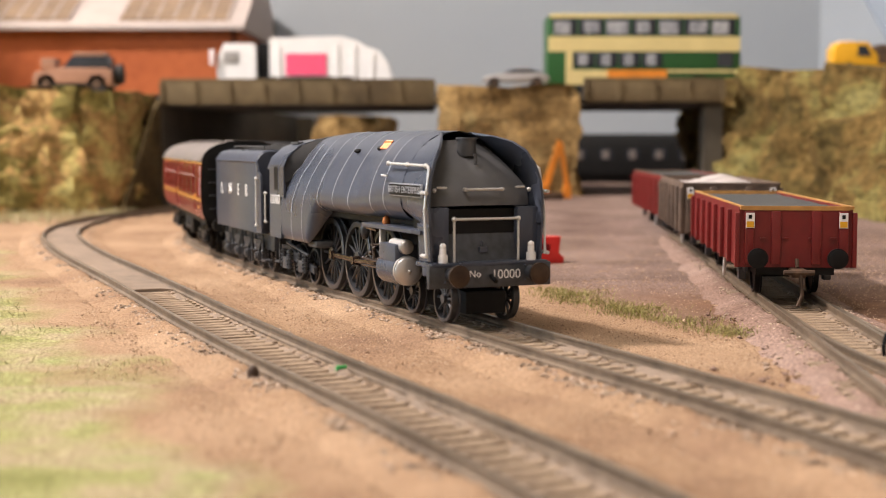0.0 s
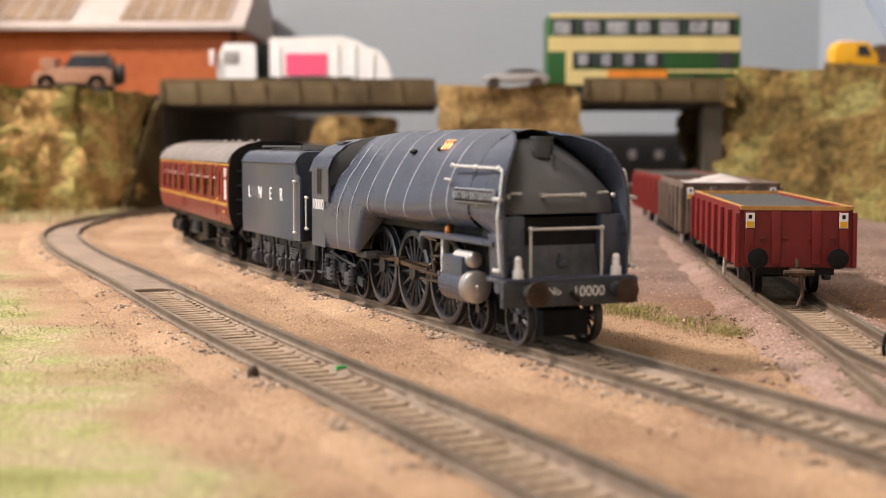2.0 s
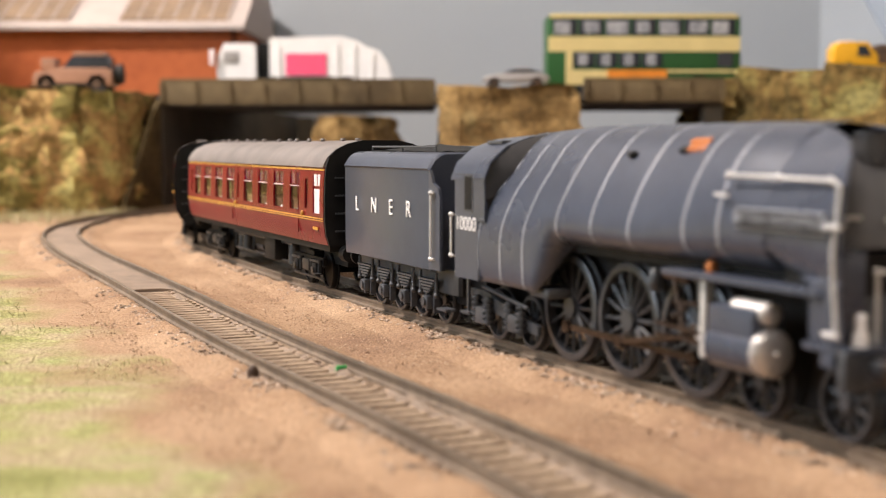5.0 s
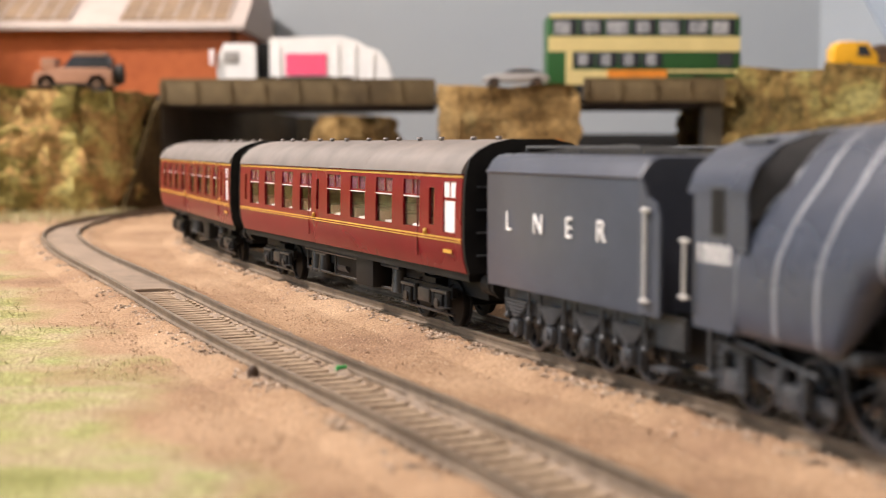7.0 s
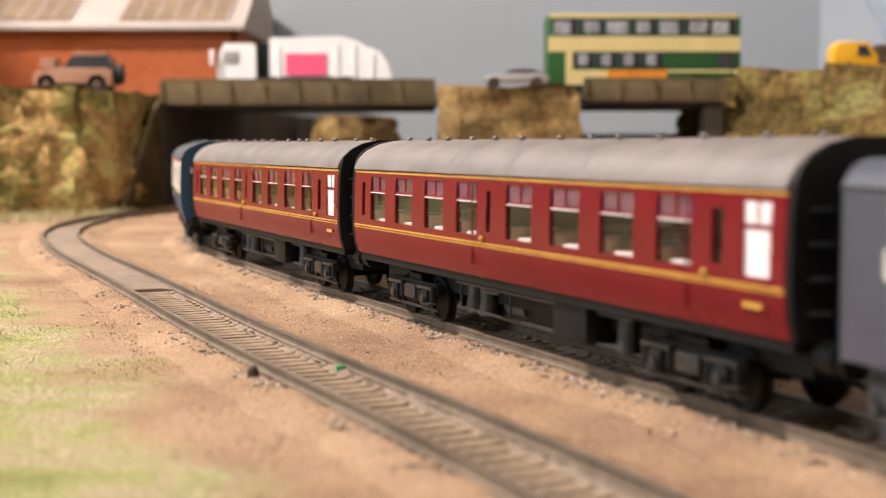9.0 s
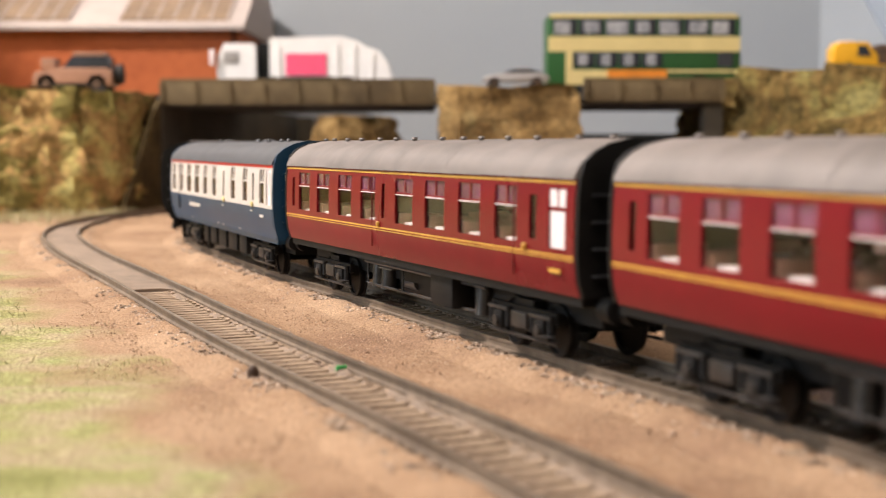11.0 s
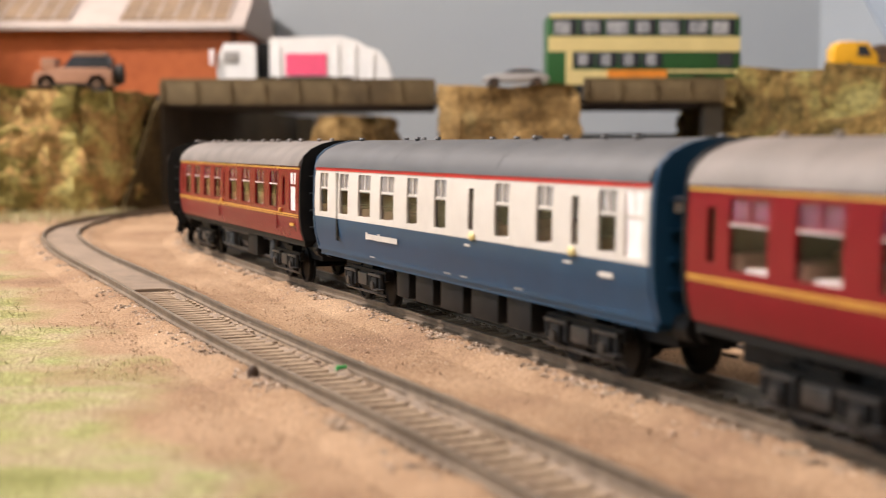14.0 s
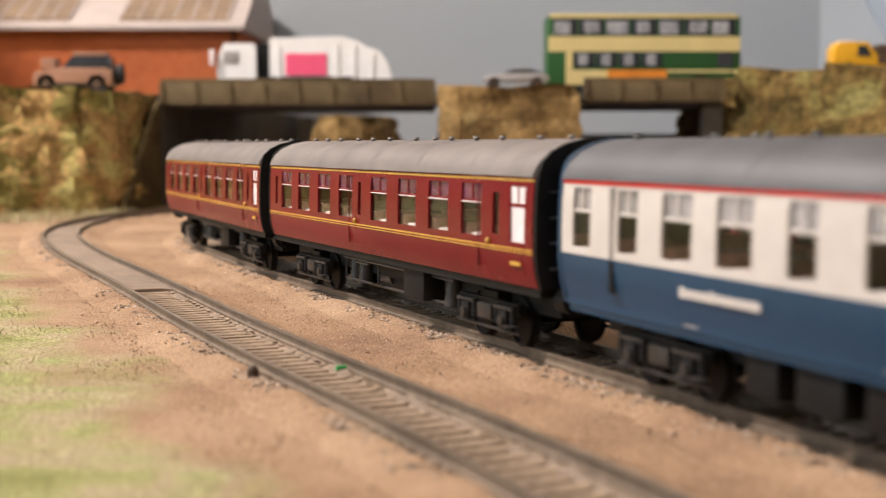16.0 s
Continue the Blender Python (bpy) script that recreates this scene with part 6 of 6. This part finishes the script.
def litter():
    t = cyl((0, 0, 0.0016), 0.0013, 0.0030, seg=9)
    ball((0, 0, 0.0032), 0.0013, t, seg=8)
    x, y = -0.0405, 0.2885
    solid("lost_nut", t, "rust", "small dark brown lump lying beside the track", "litter", pose(x, y, ground_z(x, y)))
    leaf = prism([(-0.0012, 0), (-0.0002, 0.0004), (0.0012, 0.0002), (0.0014, 0.0009), (-0.0010, 0.0010)], -0.0003, 0.0003)
    m = mat("green_fleck", (0.05, 0.42, 0.10), 0.5)
    solid("green_fleck", leaf, m, "tiny bright green fleck between the rails", "litter", pose(-0.0222, 0.2945, -0.0020, 0, 0, 30))
    rng = random.Random(12)
    vs, fs = [], []
    made = 0
    while made < 52000:
        y = rng.uniform(0.17, 0.75)
        x = rng.uniform(-0.36, 0.34) * (y + 0.03)
        if x + 0.42 * y < 0.055 + 0.04 * noise.noise((x * 22, y * 22, 7)) or noise.noise((x * 40, y * 40, 5)) < rng.uniform(-0.9, 0.3):
            continue
        made += 1
        r = rng.uniform(0.00012, 0.00040) * (1.9 if rng.random() < 0.02 else 1)
        z = ground_z(x, y) + r * 0.2
        i = len(vs)
        a = rng.uniform(0, 6)
        vs += [(x + r * math.cos(a + k * 2.09), y + r * math.sin(a + k * 2.09), z - r * 0.3) for k in range(3)] + [(x, y, z + r * 0.6)]
        fs += [(i, i + 1, i + 3), (i + 1, i + 2, i + 3), (i + 2, i, i + 3)]
    me = bpy.data.meshes.new("grit")
    me.from_pydata(vs, [], fs)
    for k in ("grain_dark", "grain_mid", "grain_mid", "grain_pale"):
        me.materials.append(M[k])
    me.polygons.foreach_set("material_index", [(i // 3 * 7 + i // 9) % 4 for i in range(len(fs))])
    tagged(new("grit", me), "loose sandy grit grains on the ground", "grit", kind="stuff")


def yard_clods():
    """Brown clods of earth beside the siding rails and over its sleepers."""
    rng = random.Random(31)
    vs, fs = [], []
    for _ in range(900):
        x, y, _a = SIDING.at(rng.uniform(-0.02, 0.17), rng.choice((-1, 1)) * abs(rng.gauss(0.0155, 0.006)))
        if noise.noise((x * 60, y * 60, 8)) > rng.uniform(-0.3, 0.5):
            continue
        chip(vs, fs, x, y, ground_z(x, y) + 0.0006, rng.uniform(0.0004, 0.0013), rng)
    me = bpy.data.meshes.new("earth_clods")
    me.from_pydata(vs, [], fs)
    for k in ("yard", "grain_dark", "yard", "chip_mid"):
        me.materials.append(M[k])
    me.polygons.foreach_set("material_index", [i // 8 * 7 % 4 for i in range(len(fs))])
    tagged(new("earth_clods", me), "loose brown earth clods beside the siding rails", "earth", kind="stuff")


def twig(x, y, length, turn, label):
    bm = bar((0, 0, 0.0006), (length * 0.55, 0.0004, 0.0010), 0.00022, seg=6)
    bar((length * 0.55, 0.0004, 0.0010), (length, -0.0008, 0.0007), 0.00018, bm, seg=6)
    solid("twig", bm, "tuft", label, "litter", pose(x, y, ground_z(x, y), 0, 0, turn))


def wire_loop():
    """Black curved wire loop at the edge of the points."""
    pts = [(0.0034 * math.cos(a), 0.0, 0.0040 + 0.0046 * math.sin(a)) for a in [math.pi * (0.2 + 1.35 * i / 9) for i in range(10)]]
    bm = bmesh.new()
    for a, b in zip(pts, pts[1:]):
        bar(a, b, 0.0005, bm, seg=6)
    x, y = 0.1065, 0.3190
    solid("wire_loop", bm, "black", "black bent wire loop standing beside the points", "wire", pose(x, y, ground_z(x, y), 0, 0, 20))


yard_clods()
twig(0.055, 0.428, 0.014, 12, "pale dry grass stalk lying on the turf patch")
twig(0.071, 0.385, 0.006, 80, "dark dry stalk lying on the turf patch")
wire_loop()
litter()

# ---- movement of the train ----
PACE = (-0.13288, -0.49832, -0.19143, 0.02159, 0.0879, 0.00323, -0.04295, 0.00626)


def head(t):
    """Place of the leading buffers along the main line at t seconds."""
    u = t / 8 - 1
    return sum(c * u ** k for k, c in enumerate(PACE))


def vehicle_pose(t, origin, pa, pb):
    """Pose of a vehicle whose guide points lie pa and pb behind the leading buffers and whose own x = 0 lies at origin."""
    s = head(t)
    xa, ya, _ = MAIN.at(s + pa)
    xb, yb, _ = MAIN.at(s + pb)
    a = math.atan2(ya - yb, xa - xb)
    d = pa - origin
    return pose(xa + d * math.cos(a), ya + d * math.sin(a), 0.0, 0, 0, math.degrees(a))


def motions():
    times = [0.5 * i for i in range(33)]
    fine = [0.125 * i for i in range(129)]
    red2, red4, red5 = (copy_thing(COACH, Matrix()) for _ in range(3))
    plan = [(LOCO, 0.0, 0.03, 0.115), (TENDER, 0.0, 0.172, 0.220)]
    for c, s, ln in ((COACH, 0.2446, 0.2005), (red2, 0.4577, 0.2005), (BLUE, 0.6692, 0.1990), (red4, 0.8790, 0.2005), (red5, 1.0880, 0.2005)):
        plan.append((c, s, s + 0.033, s + ln - 0.033))
    for ob, origin, pa, pb in plan:
        walk(ob, [(t, vehicle_pose(t, origin, pa, pb)) for t in times])
    # the carriages' own wheels roll with the way made good
    discs = {v[0] for v in WHEELS.values()}
    for ob, *_ in plan:
        for w in [c for c in ob.children if c.data in discs]:
            c, r = tuple(w.matrix_basis.translation), w.matrix_basis.translation.z
            flip = 0 if c[1] < 0 else 180
            rows = []
            for t in fine:
                a = (head(0) - head(t)) / r
                rows.append((t, Matrix.Translation(c) @ Matrix.Rotation(a, 4, "Y") @ Matrix.Rotation(radians(flip), 4, "Z")))
            walk(w, rows)
    for rod, sgn in RODS:
        rows = []
        for t in fine:
            a = (head(0) - head(t)) / 0.0117 + (0 if sgn < 0 else math.pi / 2)
            rows.append((t, pose(0.0042 * math.cos(a), 0, -0.0042 * math.sin(a))))
        walk(rod, rows)
    for rod, cross, sgn in MAIN_RODS:
        rows, slide = [], []
        for t in fine:
            a = (head(0) - head(t)) / 0.0117 + (0 if sgn < 0 else math.pi / 2)
            px, pz = -0.0797 + 0.0042 * math.cos(a), 0.0117 - 0.0042 * math.sin(a)
            dz = 0.0128 - pz
            rows.append((t, pose(px, 0, pz, 0, -math.degrees(math.asin(dz / 0.0300)), 0)))
            slide.append((t, pose(px + math.sqrt(0.0300 ** 2 - dz ** 2), 0, 0.0128)))
        walk(rod, rows)
        walk(cross, slide)


motions()
